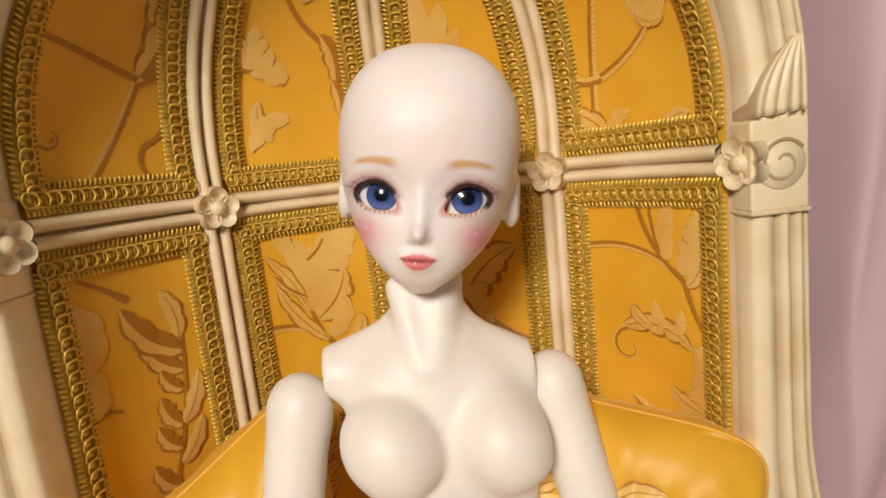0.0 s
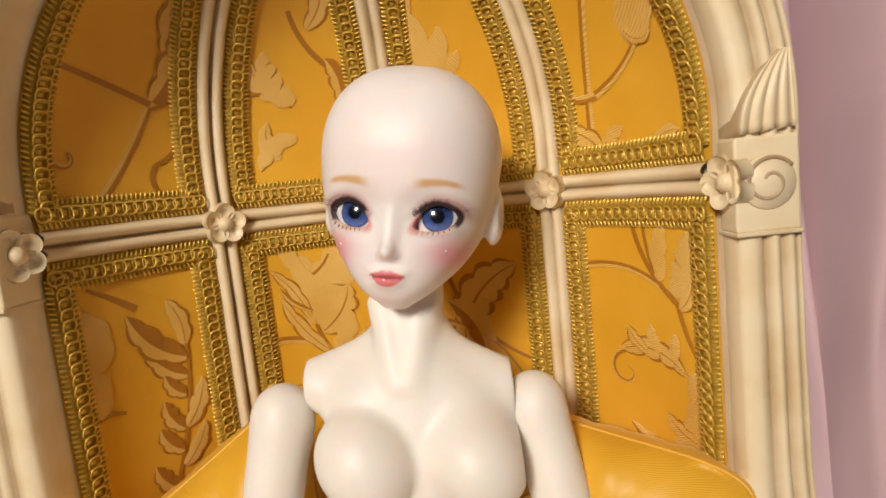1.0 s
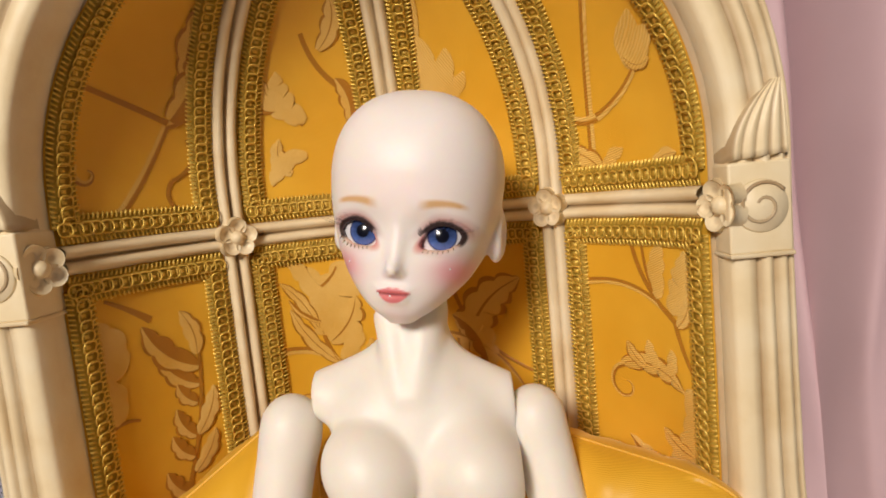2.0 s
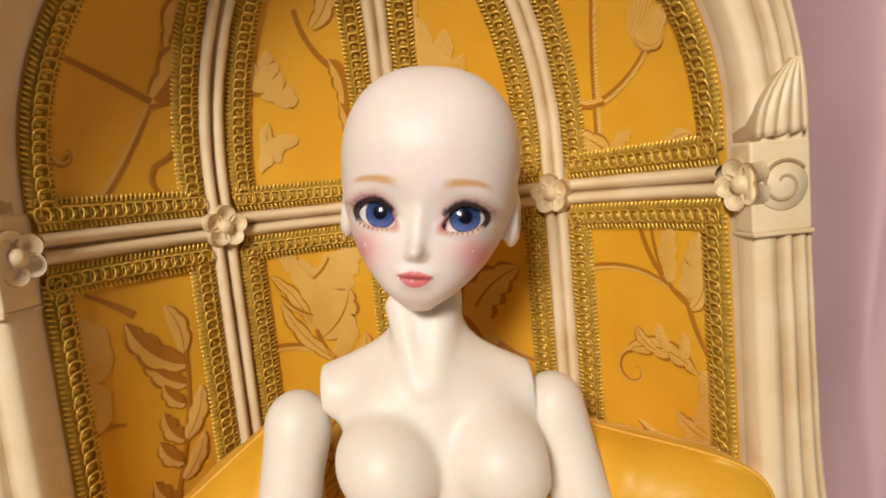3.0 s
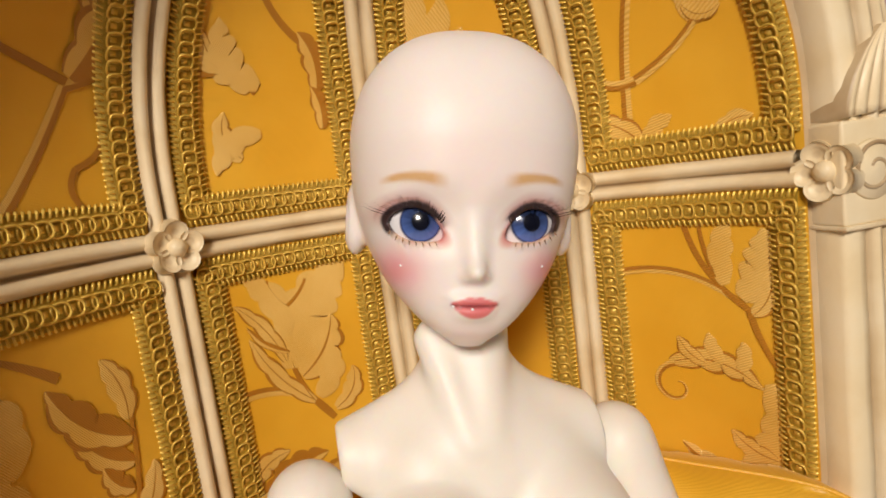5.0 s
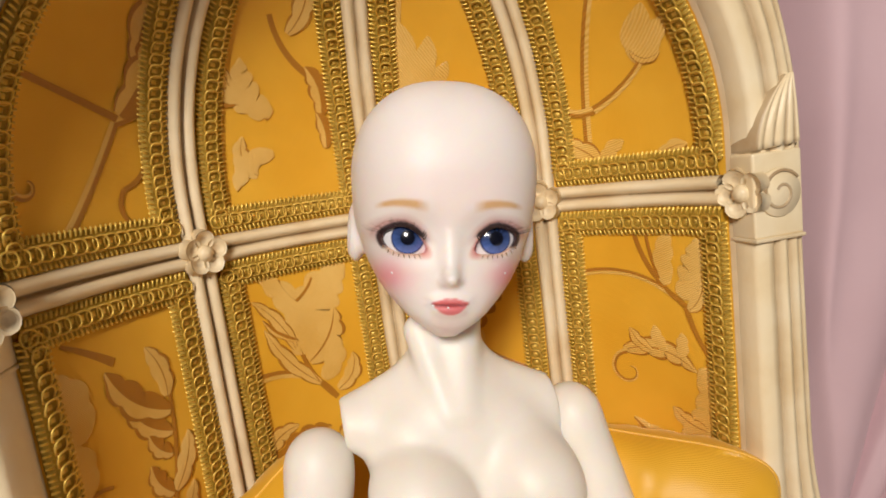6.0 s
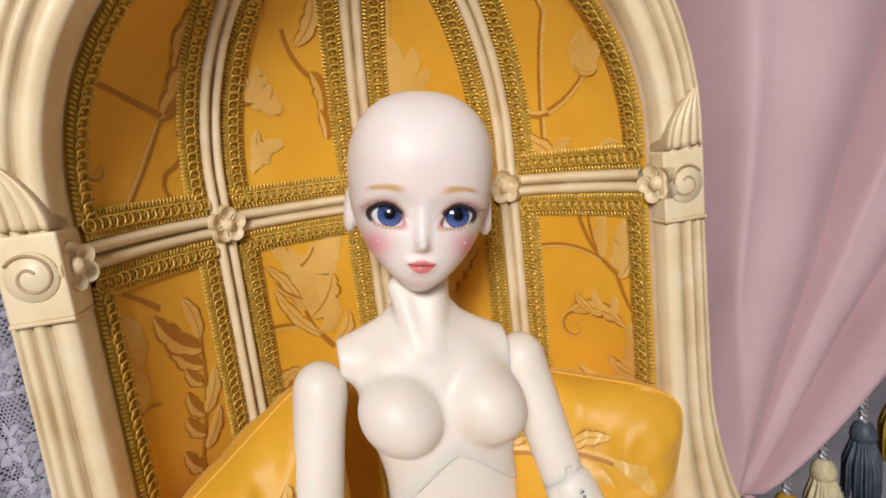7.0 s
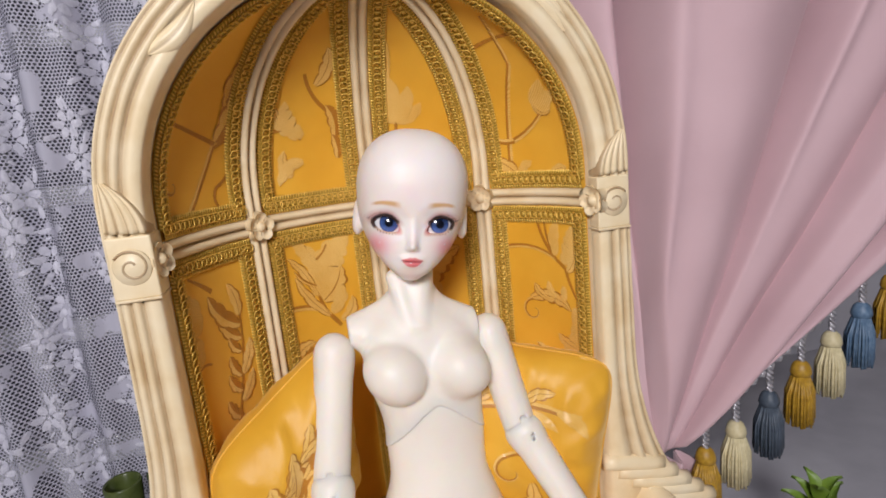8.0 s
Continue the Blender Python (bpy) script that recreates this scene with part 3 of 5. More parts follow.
b.leaf((0.0275, 0.330), (0.0105, 0.338), 0.25, 0.24, 3, (0, 1, 1, 1))
b.leaf((0.028, 0.318), (-0.010, 0.328), 0.25, 0.13, 4, (1, 1, 0, 1))
b.spray((-0.01, 0.25), (0.01, 0.31), 0.2, 4, 0.02)
b = B[0, 1]
b.stem((-0.0113, 0.453), (0.0149, 0.4963), -0.12, 0.0022, 0.0018)
b.stem((0.0149, 0.4963), (0.034, 0.507), -0.12, 0.0020, 0.0014)
b.stem((-0.0235, 0.511), (0.0157, 0.4977), 0.04, 0.0012, 0.0014)
b.leaf((0.0165, 0.499), (0.0238, 0.536), -0.25, 0.24, 3, DEEP)
b.leaf((0.021, 0.520), (0.027, 0.566), 0.20, 0.15, 4, DEEP)
b.stem((0.0255, 0.490), (0.0175, 0.470), 0.55, 0.0011, 0.0010)
b.stem((0.0175, 0.470), (0.0205, 0.455), -0.50, 0.0011, 0.0010)
b.curl((-0.0215, 0.4745), 0.0065, 2.4, 0.8, 0.0014, 1)
b = B[1, 1]
b.stem((-0.003, 0.545), (0.021, 0.513), -0.20, 0.0012, 0.0016)
b.leaf((0.0225, 0.496), (0.0145, 0.5205), -0.25, 0.22, 3, DEEP)
b.leaf((0.024, 0.480), (0.020, 0.498), -0.20, 0.22, 2, DEEP)
b.leaf((-0.002, 0.499), (-0.016, 0.525), 0.35, 0.22, 4, PALE)
b.leaf((-0.006, 0.499), (-0.024, 0.522), 0.30, 0.14, 3, (0, 1, 1, 1))
b.leaf((-0.006, 0.497), (-0.027, 0.509), -0.25, 0.26, 3, PALE)
b.stem((-0.027, 0.503), (-0.004, 0.496), 0.3, 0.0013, 0.0008)
b.leaf((-0.003, 0.480), (-0.0235, 0.464), -0.35, 0.20, 3, PALE)
b.leaf((-0.012, 0.470), (-0.017, 0.489), 0.40, 0.24, 3, (0, 1, 1, 1))
b.leaf((0.006, 0.536), (0.010, 0.566), -0.3, 0.2, 3, (0, 1, 1, 0))
b = B[2, 1]
for x, v, bend in ((-0.031, 0.522, 0.2), (-0.024, 0.535, 0.15), (-0.0155, 0.5385, 0.0), (-0.003, 0.530, -0.15), (0.004, 0.516, -0.25)):
    b.leaf((-0.0165, 0.503), (x, v), bend, 0.19, 2, PALE, 0.15)
b.stem((-0.016, 0.455), (-0.0165, 0.505), 0.1, 0.0014, 0.0012)
b.stem((-0.0185, 0.532), (-0.010, 0.570), -0.1, 0.0013, 0.0010, 1)
b = B[3, 1]
b.stem((-0.0217, 0.4560), (0.0010, 0.535), 0.165, 0.0021, 0.0017, 1)
b.stem((0.0010, 0.535), (0.0060, 0.575), 0.05, 0.0017, 0.0013, 1)
b.stem((-0.0362, 0.4940), (-0.0164, 0.4800), -0.55, 0.0018, 0.0020)
b.stem((-0.0164, 0.4800), (0.0102, 0.4969), -0.10, 0.0020, 0.0014, 1)
for x, v in ((0.010, 0.516), (0.0185, 0.5205), (0.026, 0.512)):
    b.leaf((0.0102, 0.4965), (x, v), 0.12, 0.24, 2, PALE, 0.2)
b.leaf((0.007, 0.503), (0.020, 0.4995), -0.5, 0.20, 2, (0, 1, 1, 1))
b.curl((-0.0325, 0.5165), 0.0062, 3.4, -0.75, 0.0015)
b.leaf((-0.0165, 0.4545), (-0.0350, 0.4665), -0.15, 0.24, 2, (0, 1, 1, 1))
b.leaf((-0.0150, 0.4545), (-0.0040, 0.4640), 0.25, 0.26, 2, PALE)
b.leaf((0.012, 0.4545), (0.026, 0.4590), 0.25, 0.22, 2, (0, 1, 1, 1))
b.stem((-0.018, 0.552), (0.016, 0.556), 0.1, 0.0014, 0.0012)
for k, b in B.items():
    b.weave(PANELS[k][0])

# seat, arms and legs below the back
piece("seat", bm_mesh("seat", box(CX - 0.142, CX + 0.142, -0.02, 0.285, 0.125, 0.185, 0.018), PILLOW, True), chair, "gold satin seat")
piece("seat_rail", bm_mesh("seat_rail", box(CX - 0.150, CX + 0.150, -0.025, 0.28, 0.095, 0.128, 0.006), CREAM, True), chair)
for side in (-1, 1):
    j = Joined()
    sec, n = [], 22
    for i in range(n):
        a = i / (n - 1)
        y, z, r = YF + 0.01 - 0.20 * a, 0.215 - 0.012 * math.sin(math.pi * a), 0.015 - 0.003 * math.sin(math.pi * a)
        sec.append((CX + side * (0.175 - 0.012 * (1 - a) + 0.01 * a), y, z))
    j.add(*tube(sec, 0.0145, 12))
    j.add(*tube([(CX + side * 0.172, 0.03, 0.205), (CX + side * 0.165, 0.025, 0.165), (CX + side * 0.148, 0.02, 0.115)], 0.010, 10))
    piece("armrest", j.mesh("armrest", CREAM, glazed=True), chair, "rounded cream armrest")
    for y in (0.0, 0.25):
        v, f = lathe(((0.006, 0.0), (0.009, 0.004), (0.007, 0.02), (0.011, 0.04), (0.013, 0.058)), 14)
        piece("leg", mesh_of("leg", v, f, (CREAM,), True, [0] * len(v)), chair, "", pose(CX + side * 0.13, y, 0.04))


# ---- the pillows beside the doll ----
def pillow_point(a, b, sign, half, bend, seed):
    """a across, b up, both -1 to 1; sign: front (-1) or back (1). Corners stand out in ears, edges draw in."""
    draw = 1 - 0.07 * (1 - a * a) * (b * b) ** 1.5
    draw2 = 1 - 0.07 * (1 - b * b) * (a * a) ** 1.5
    ear = 1 - 0.13 * abs(a * b) ** 4
    x, z = half[0] * a * draw2 * ear, half[1] * b * draw * ear
    th = 0.030 * max(0.0, (1 - abs(a) ** 2.6) * (1 - abs(b) ** 2.6)) ** 0.5 + 0.003 * ((1 - abs(a) ** 8) * (1 - abs(b) ** 8)) ** 0.5
    edge = max(abs(a), abs(b))
    ang = math.atan2(b, a)
    wr = (0.0026 * math.sin(11 * ang + seed) + 0.0017 * math.sin(23 * ang + 2 * seed)) * edge ** 3 * (1 - edge ** 12) + 0.0045 * noise.noise(Vector((a * 2.2, b * 2.2, sign + seed))) + 0.0022 * noise.noise(Vector((a * 5.5 + 2 * b, b * 4.0, sign + seed)))
    return Vector((x, bend * (a * a) + sign * th + wr * (th > 0.003), z))


def pillow_at(m, half, bend, seed, motif, label):
    n, rows = 49, 49
    e = [math.sin(math.pi / 2 * (-1 + 2 * i / (n - 1))) for i in range(n)]
    pv = [m @ pillow_point(a, b, s, half, bend, seed) for s in (-1, 1) for a in e for b in e]
    pf = grid_faces(n, rows) + [tuple(q + n * rows for q in f) for f in grid_faces(n, rows, flip=True)]
    top = thing("pillow", label, "pillow", tuple(m.translation - Vector((0, 0, half[1]))), "pillows in the armchair")
    cover = piece("cover", mesh_of("cover", pv, pf, (PILLOW,)), top)
    line = [m @ pillow_point(a, b, -1, half, bend, seed) for a, b in [(q, -1) for q in e] + [(1, q) for q in e[1:]] + [(-q, 1) for q in e[1:]] + [(-1, -q) for q in e[1:]]]
    piece("seam", mesh_of("seam", *tube(line, 0.0008, 6), (PILLOW,)), top, "sewn edge")

    def at(a, b):
        a, b = max(-0.97, min(0.97, a / half[0])), max(-0.97, min(0.97, b / half[1]))
        p = pillow_point(a, b, -1, half, bend, seed)
        du = pillow_point(a + 0.01, b, -1, half, bend, seed) - pillow_point(a - 0.01, b, -1, half, bend, seed)
        dw = pillow_point(a, b + 0.01, -1, half, bend, seed) - pillow_point(a, b - 0.01, -1, half, bend, seed)
        n = (m.to_3x3().inverted().transposed() @ du.cross(dw)).normalized()
        return m @ p + n * 0.0005, n
    br = Brocade(at)
    motif(br)
    br.weave(cover)


def right_motif(b):
    b.stem((-0.036, 0.029), (0.040, 0.034), 0.12, 0.0026, 0.0020)
    b.leaf((-0.004, 0.019), (0.026, 0.023), 0.50, 0.14, 2, PALE, 0.1)
    b.leaf((0.024, 0.036), (0.046, 0.022), 0.20, 0.15, 2, PALE, 0.1)
    b.leaf((0.000, 0.037), (0.022, 0.047), 0.20, 0.20, 3, EDGED)
    b.leaf((-0.030, 0.034), (-0.008, 0.045), 0.25, 0.20, 3, EDGED)
    b.curl((-0.002, -0.012), 0.015, 1.0, 0.9, 0.0016)
    b.leaf((0.012, -0.018), (0.004, -0.048), 0.40, 0.20, 4, EDGED)
    b.leaf((-0.018, -0.016), (-0.034, -0.004), 0.30, 0.22, 3, EDGED)


def left_motif(b):
    b.spray((-0.040, -0.012), (0.020, 0.030), 0.2, 5, 0.020)
    b.leaf((-0.030, -0.012), (-0.006, 0.030), -0.35, 0.22, 5, (0, 1, 1, 0))
    b.leaf((-0.012, -0.002), (0.026, 0.040), -0.3, 0.24, 5, (1, 1, 0, 0))
    b.leaf((-0.03, -0.02), (0.02, -0.014), 0.25, 0.2, 5, (0, 0, 1, 0))
    b.curl((0.01, -0.03), 0.011, 0.5, 0.9, 0.0014)
    b.leaf((0.0, 0.01), (0.040, 0.010), 0.3, 0.2, 4)


pillow_at(pose(0.0775, 0.225, 0.2725, 0, 9, -30), (0.060, 0.070), -0.006, 1.0, right_motif, "plump gold satin brocade pillow leaning upright in the armchair")
SLANT = Matrix(((1, 0, 0, 0), (0, 1, 0, 0), (0.62, 0, 1, 0), (0, 0, 0, 1)))
pillow_at(pose(-0.0885, 0.216, 0.2840, 0, 0, 24) @ SLANT, (0.049, 0.058), -0.004, 4.0, left_motif, "plump gold satin brocade pillow lying askew in the armchair")


# ---- the doll: one smooth mesh from blended round forms ----
def net(field, lo, hi, step):
    """Smooth closed mesh where the field, a function of arrays x, y, z, is zero."""
    ax = [np.arange(lo[i], hi[i] + step, step, dtype=np.float32) for i in range(3)]
    x, y, z = np.meshgrid(*ax, indexing="ij")
    d = field(x, y, z).astype(np.float32)
    inside = d < 0
    n = d.shape
    c = tuple(k - 1 for k in n)
    total = np.zeros((*c, 3), np.float32)
    count = np.zeros(c, np.float32)
    for axis in range(3):
        for o1 in (0, 1):
            for o2 in (0, 1):
                off = [0, 0, 0]
                others = [k for k in range(3) if k != axis]
                off[others[0]], off[others[1]] = o1, o2
                s0 = tuple(slice(off[k], off[k] + c[k]) for k in range(3))
                off[axis] = 1
                s1 = tuple(slice(off[k], off[k] + c[k]) for k in range(3))
                a, b = d[s0], d[s1]
                cross = (a < 0) != (b < 0)
                t = np.where(cross, a / np.where(cross, a - b, 1), 0)
                for k in range(3):
                    if k == axis:
                        total[..., k] += np.where(cross, t, 0)
                    else:
                        total[..., k] += np.where(cross, o1 if k == others[0] else o2, 0)
                count += cross
    used = count > 0
    index = np.full(c, -1, np.int64)
    index[used] = np.arange(int(used.sum()))
    cells = np.argwhere(used)
    verts = (cells + total[used] / count[used][:, None]) * step + np.array([a[0] for a in ax])
    faces = []
    for axis in range(3):
        o = [k for k in range(3) if k != axis]
        s0, s1 = [slice(1, -1)] * 3, [slice(1, -1)] * 3
        s0[axis], s1[axis] = slice(0, -1), slice(1, None)
        a, b = inside[tuple(s0)], inside[tuple(s1)]
        e = np.argwhere(a != b)
        first = a[a != b]
        e = e + 1
        e[:, axis] -= 1
        quad = []
        for q1, q2 in ((0, 0), (1, 0), (1, 1), (0, 1)):
            m = e.copy()
            m[:, o[0]] -= 1 - q1
            m[:, o[1]] -= 1 - q2
            quad.append(index[m[:, 0], m[:, 1], m[:, 2]])
        quad = np.stack(quad, 1)
        turn = first if axis != 1 else ~first
        quad[~turn] = quad[~turn][:, ::-1]
        faces.append(quad)
    return verts, np.concatenate(faces)


def ell(x, y, z, c, r):
    a, b, e = (x - c[0]) / r[0], (y - c[1]) / r[1], (z - c[2]) / r[2]
    k0 = np.sqrt(a * a + b * b + e * e)
    k1 = np.sqrt((a / r[0]) ** 2 + (b / r[1]) ** 2 + (e / r[2]) ** 2)
    return k0 * (k0 - 1) / np.maximum(k1, 1e-6)


def cone(x, y, z, p, q, r0, r1):
    """Round rod from p to q, its radius going from r0 to r1."""
    p, q = np.array(p), np.array(q)
    w = q - p
    t = np.clip(((x - p[0]) * w[0] + (y - p[1]) * w[1] + (z - p[2]) * w[2]) / float(w @ w), 0, 1)
    return np.sqrt((x - p[0] - t * w[0]) ** 2 + (y - p[1] - t * w[1]) ** 2 + (z - p[2] - t * w[2]) ** 2) - (r0 + (r1 - r0) * t)


def blend(a, b, k):
    h = np.clip(0.5 + 0.5 * (b - a) / k, 0, 1)
    return b + (a - b) * h - k * h * (1 - h)


def carve(a, b, k):
    return -blend(-a, b, k)


EYE_X, EYE_Z, EYE_W = 0.0160, -0.0124, 0.0077


def eye_opening(x, z):
    """Below 0 inside the almond of an eye; x and z from the head's middle."""
    t = (np.abs(x) - EYE_X) / EYE_W
    t = np.where(t > 0, t * 1.12, t)
    w = z - EYE_Z - 0.0006 * t + 0.0026 * np.maximum(0, -t) ** 2
    h = np.where(w > 0, 0.0040, 0.0049)
    return ((np.abs(t) ** 1.85 + np.abs(w / h) ** 1.85) ** (1 / 1.85) - 1) * 0.0060


def smooth_table(z, zs, ws):
    """Values between a few heights, rounded off."""
    g = np.linspace(zs[0], zs[-1], 400)
    w = np.interp(g, zs, ws)
    k = np.ones(31) / 31
    w = np.convolve(np.pad(w, 15, mode="edge"), k, "valid")
    return np.interp(z, g, w)


def head_field(x, y, z):
    # width, forward and backward reach of the head by height
    top = np.clip(1 - np.abs((z - 0.010) / 0.0368) ** 2.3, 1e-4, 1) ** (1 / 2.3)
    zs = (-0.058, -0.0469, -0.0441, -0.0413, -0.038, -0.0334, -0.0287, -0.0205, -0.009, 0.0, 0.010)
    half = np.where(z > 0.010, 0.0356 * top, smooth_table(z, zs, (0.0, 0.0040, 0.0088, 0.0126, 0.0163, 0.0206, 0.0245, 0.0291, 0.0331, 0.0348, 0.0356)))
    fore = np.where(z > 0.010, 0.0350 * top, smooth_table(z, zs, (0.012, 0.0200, 0.0258, 0.0286, 0.0300, 0.0308, 0.0312, 0.0318, 0.0325, 0.0342, 0.0350)))
    back = np.where(z > 0.010, 0.0430 * top, smooth_table(z, zs, (-0.008, -0.006, 0.0, 0.006, 0.012, 0.020, 0.027, 0.034, 0.039, 0.042, 0.0430)))
    mid, deep = (back - fore) / 2, np.maximum((back + fore) / 2, 0.002)
    half = np.maximum(half, 0.002)
    pw = np.where(y < mid, 2.5, 2.1)
    k = (np.abs(x / half) ** pw + np.abs((y - mid) / deep) ** pw) ** (1 / pw)
    d = (k - 1) * np.minimum(half, deep)
    d = np.maximum(d, np.maximum(z - 0.0467, -0.0472 - z))
    for s in (-1, 1):
        d = carve(d, ell(x, y, z, (s * 0.0158, -0.0374, -0.0122), (0.0128, 0.0084, 0.0080)), 0.006)
        ear = ell(x, y, z, (s * 0.0340, 0.0065, -0.0105), (0.0042, 0.0070, 0.0112))
        ear = carve(ear, ell(x, y, z, (s * 0.0380, 0.0045, -0.0095), (0.0025, 0.0042, 0.0072)), 0.0015)
        d = blend(d, ear, 0.003)
    d = blend(d, cone(x, y, z, (0, -0.0292, -0.012), (0, -0.0336, -0.0250), 0.0010, 0.0016), 0.0048)
    d = blend(d, ell(x, y, z, (0, -0.0345, -0.0255), (0.0017, 0.0026, 0.0017)), 0.003)
    for s in (-1, 1):
        d = blend(d, ell(x, y, z, (s * 0.0024, -0.0306, -0.0266), (0.0012, 0.0020, 0.0010)), 0.0022)
    d = blend(d, ell(x, y, z, (0, -0.0300, -0.0330), (0.0062, 0.0022, 0.0015)), 0.0026)
    d = blend(d, ell(x, y, z, (0, -0.0296, -0.0362), (0.0048, 0.0027, 0.0019)), 0.0026)
    d = carve(d, ell(x, y, z, (0, -0.0327, -0.0345), (0.0062, 0.0018, 0.00040)), 0.0008)
    hole = np.maximum(eye_opening(x, z), y + 0.012)
    return np.maximum(d, -hole)


def soft(v):
    return np.clip(v, 0, 1)


def head_paint(p):
    """Colours of the bare resin and of the painted make-up, point by point."""
    x, y, z = p[:, 0], p[:, 1], p[:, 2]
    c = np.tile(np.array((0.86, 0.785, 0.75)), (len(p), 1))

    def lay(mask, colour):
        m = (mask * (y < -0.004))[:, None]
        c[:] = c * (1 - m) + np.array(colour) * m
    ax = np.abs(x)
    lay(0.95 * np.exp(-((ax - 0.0215) / 0.0078) ** 2 - ((z + 0.0255) / 0.0064) ** 2), (0.84, 0.36, 0.41))
    lay(0.20 * np.exp(-(x / 0.02) ** 2 - ((z - 0.004) / 0.01) ** 2), (0.85, 0.55, 0.55))
    lay(0.25 * np.exp(-(x / 0.006) ** 2 - ((z + 0.0435) / 0.004) ** 2), (0.85, 0.5, 0.5))
    e = eye_opening(x, z)
    w, t = z - EYE_Z, (ax - EYE_X) / EYE_W
    lay(0.85 * soft(1 - np.abs(e - 0.0018) / 0.0058) * soft(0.40 + w / 0.006), (0.50, 0.22, 0.21))
    lay(0.75 * soft(1 - e / 0.0020) * soft(-w / 0.003), (0.62, 0.27, 0.12))
    lay(0.65 * soft(1 - np.abs(e - 0.0036) / 0.0007) * soft(w / 0.004), (0.42, 0.16, 0.13))
    lay(0.98 * soft(3.5 - e / (0.0010 - 0.0003 * soft(t))) * soft(0.35 + (w + 0.0012 + 0.0022 * t) / 0.0016), (0.022, 0.010, 0.016))
    lay(0.90 * soft(1.4 - e / 0.0011) * soft((t - 0.35) * 3) * soft(1.2 + w / 0.003), (0.055, 0.026, 0.028))
    lay(0.75 * soft(1 - e / 0.0018) * soft(-(t + 0.72) * 6), (0.72, 0.22, 0.24))
    s = (ax - 0.0070) / 0.0190
    brow = -0.0018 + 0.0022 * np.sin(np.clip(s, 0, 1) * 2.4) - 0.0012 * s
    lay(0.85 * soft(1.5 - np.abs(z - brow) / (0.0012 * (1.2 - 0.75 * np.clip(s, 0, 1)) + 0.0002)) * soft(s * 4) * soft((1 - s) * 5), (0.66, 0.37, 0.12))
    r = np.clip(ax / 0.0066, 0, 1.2)
    mouth = -0.0346 + 0.0004 * r * r
    lip_u = -0.0323 - 0.0014 * r ** 2 + 0.0004 * np.exp(-((ax - 0.0016) / 0.0010) ** 2)
    lip_l = -0.0378 + 0.0043 * r ** 2.2
    m = soft((lip_u - z) / 0.0005 + 0.5) * soft((z - lip_l) / 0.0006 + 0.5) * soft((0.0068 - ax) / 0.0006)
    lay(0.92 * m, (0.71, 0.14, 0.155))
    lay(0.9 * soft(1.2 - np.abs(z - mouth) / 0.0004) * soft((0.0068 - ax) / 0.0008), (0.25, 0.03, 0.03))
    return c


def eyeball(side):
    """Glass eye: white, blue iris and dark pupil by rings round its axis; the lid's shadow is painted into the upper
    iris.
    """
    n, rows = 40, 44
    v, c = [], []
    for k in range(rows):
        th = math.pi * 0.62 * (k / (rows - 1)) ** 1.0
        deg = 0.0108 * th
        for i in range(n):
            a = 2 * math.pi * i / n
            streak = noise.noise(Vector((9 * math.cos(a), 9 * math.sin(a), 40 * deg + side)))
            bulge = 1.0 + 0.05 * math.exp(-(deg / 0.004) ** 2)
            v.append((0.0108 * math.sin(th) * math.cos(a), -0.0108 * math.cos(th) * bulge, 0.0108 * math.sin(th) * math.sin(a)))
            # iris darker towards the top: shade of the lid put into its colour
            low = 0.5 - 0.5 * math.sin(a)
            if deg < 0.0023:
                q = (0.004, 0.005, 0.012)
            elif deg < 0.0052:
                f = (deg - 0.0023) / 0.0029
                g = 0.16 + 1.15 * low * (0.35 + 0.65 * f) + 0.22 * streak
                q = (0.085 * g, 0.16 * g, 0.46 * g)
                if f > 0.86:
                    q = (0.03, 0.045, 0.13)
            else:
                q = (0.82, 0.80, 0.82)
            c.append(q)
    f = []
    for k in range(rows - 1):
        for i in range(n):
            f.append((k * n + i, k * n + (i + 1) % n, (k + 1) * n + (i + 1) % n, (k + 1) * n + i))
    return np.array(v), f, np.array(c)


def torso_field(x, y, z):
    # the body leans a little to one side below the neck
    w = x - np.interp(z, (0.24, 0.30, 0.335, 0.375), (0.0090, 0.0110, 0.0098, 0.0045))
    yy = y - (0.214 - (0.36 - z) * 0.10)
    d = ell(w, yy, z, (0, 0.002, 0.341), (0.0385, 0.0225, 0.046))
    d = blend(d, cone(w, yy, z, (-0.036, 0.002, 0.3690), (0.036, 0.002, 0.3625), 0.0085, 0.0085), 0.012)
    d = blend(d, ell(w, yy, z, (0, 0.003, 0.290), (0.0340, 0.0195, 0.045)), 0.014)
    d = blend(d, ell(w, yy, z, (0, 0.004, 0.238), (0.0425, 0.0265, 0.036)), 0.022)
    for s, plate, bx, bz in ((-1, 0.3735, -0.0208, 0.3460), (1, 0.3660, 0.0212, 0.3420)):
        # fullness above the breast, then the round form itself with a crisp lower edge
        d = blend(d, cone(w, yy, z, (bx * 0.9, -0.004, bz + 0.016), (bx, -0.009, bz + 0.003), 0.010, 0.0135), 0.010)
        r = 0.0192 - 0.0006 * s
        d = blend(d, ell(w, yy, z, (bx, -0.0140, bz), (r, r, r)), 0.0045 + 0.002 * s)
        d = blend(d, cone(w, yy, z, (s * 0.009, 0.007, 0.387), (s * 0.041, 0.003, plate), 0.0032, 0.0056), 0.011)
        d = blend(d, cone(w, yy, z, (s * 0.010, 0.001, 0.402), (s * 0.0030, -0.0118, 0.373), 0.0028, 0.0026), 0.005)
    d = blend(d, cone(w, yy, z, (0.0058, 0.008, 0.412), (0.001, 0.005, 0.373), 0.0116, 0.0130), 0.013)
    return d


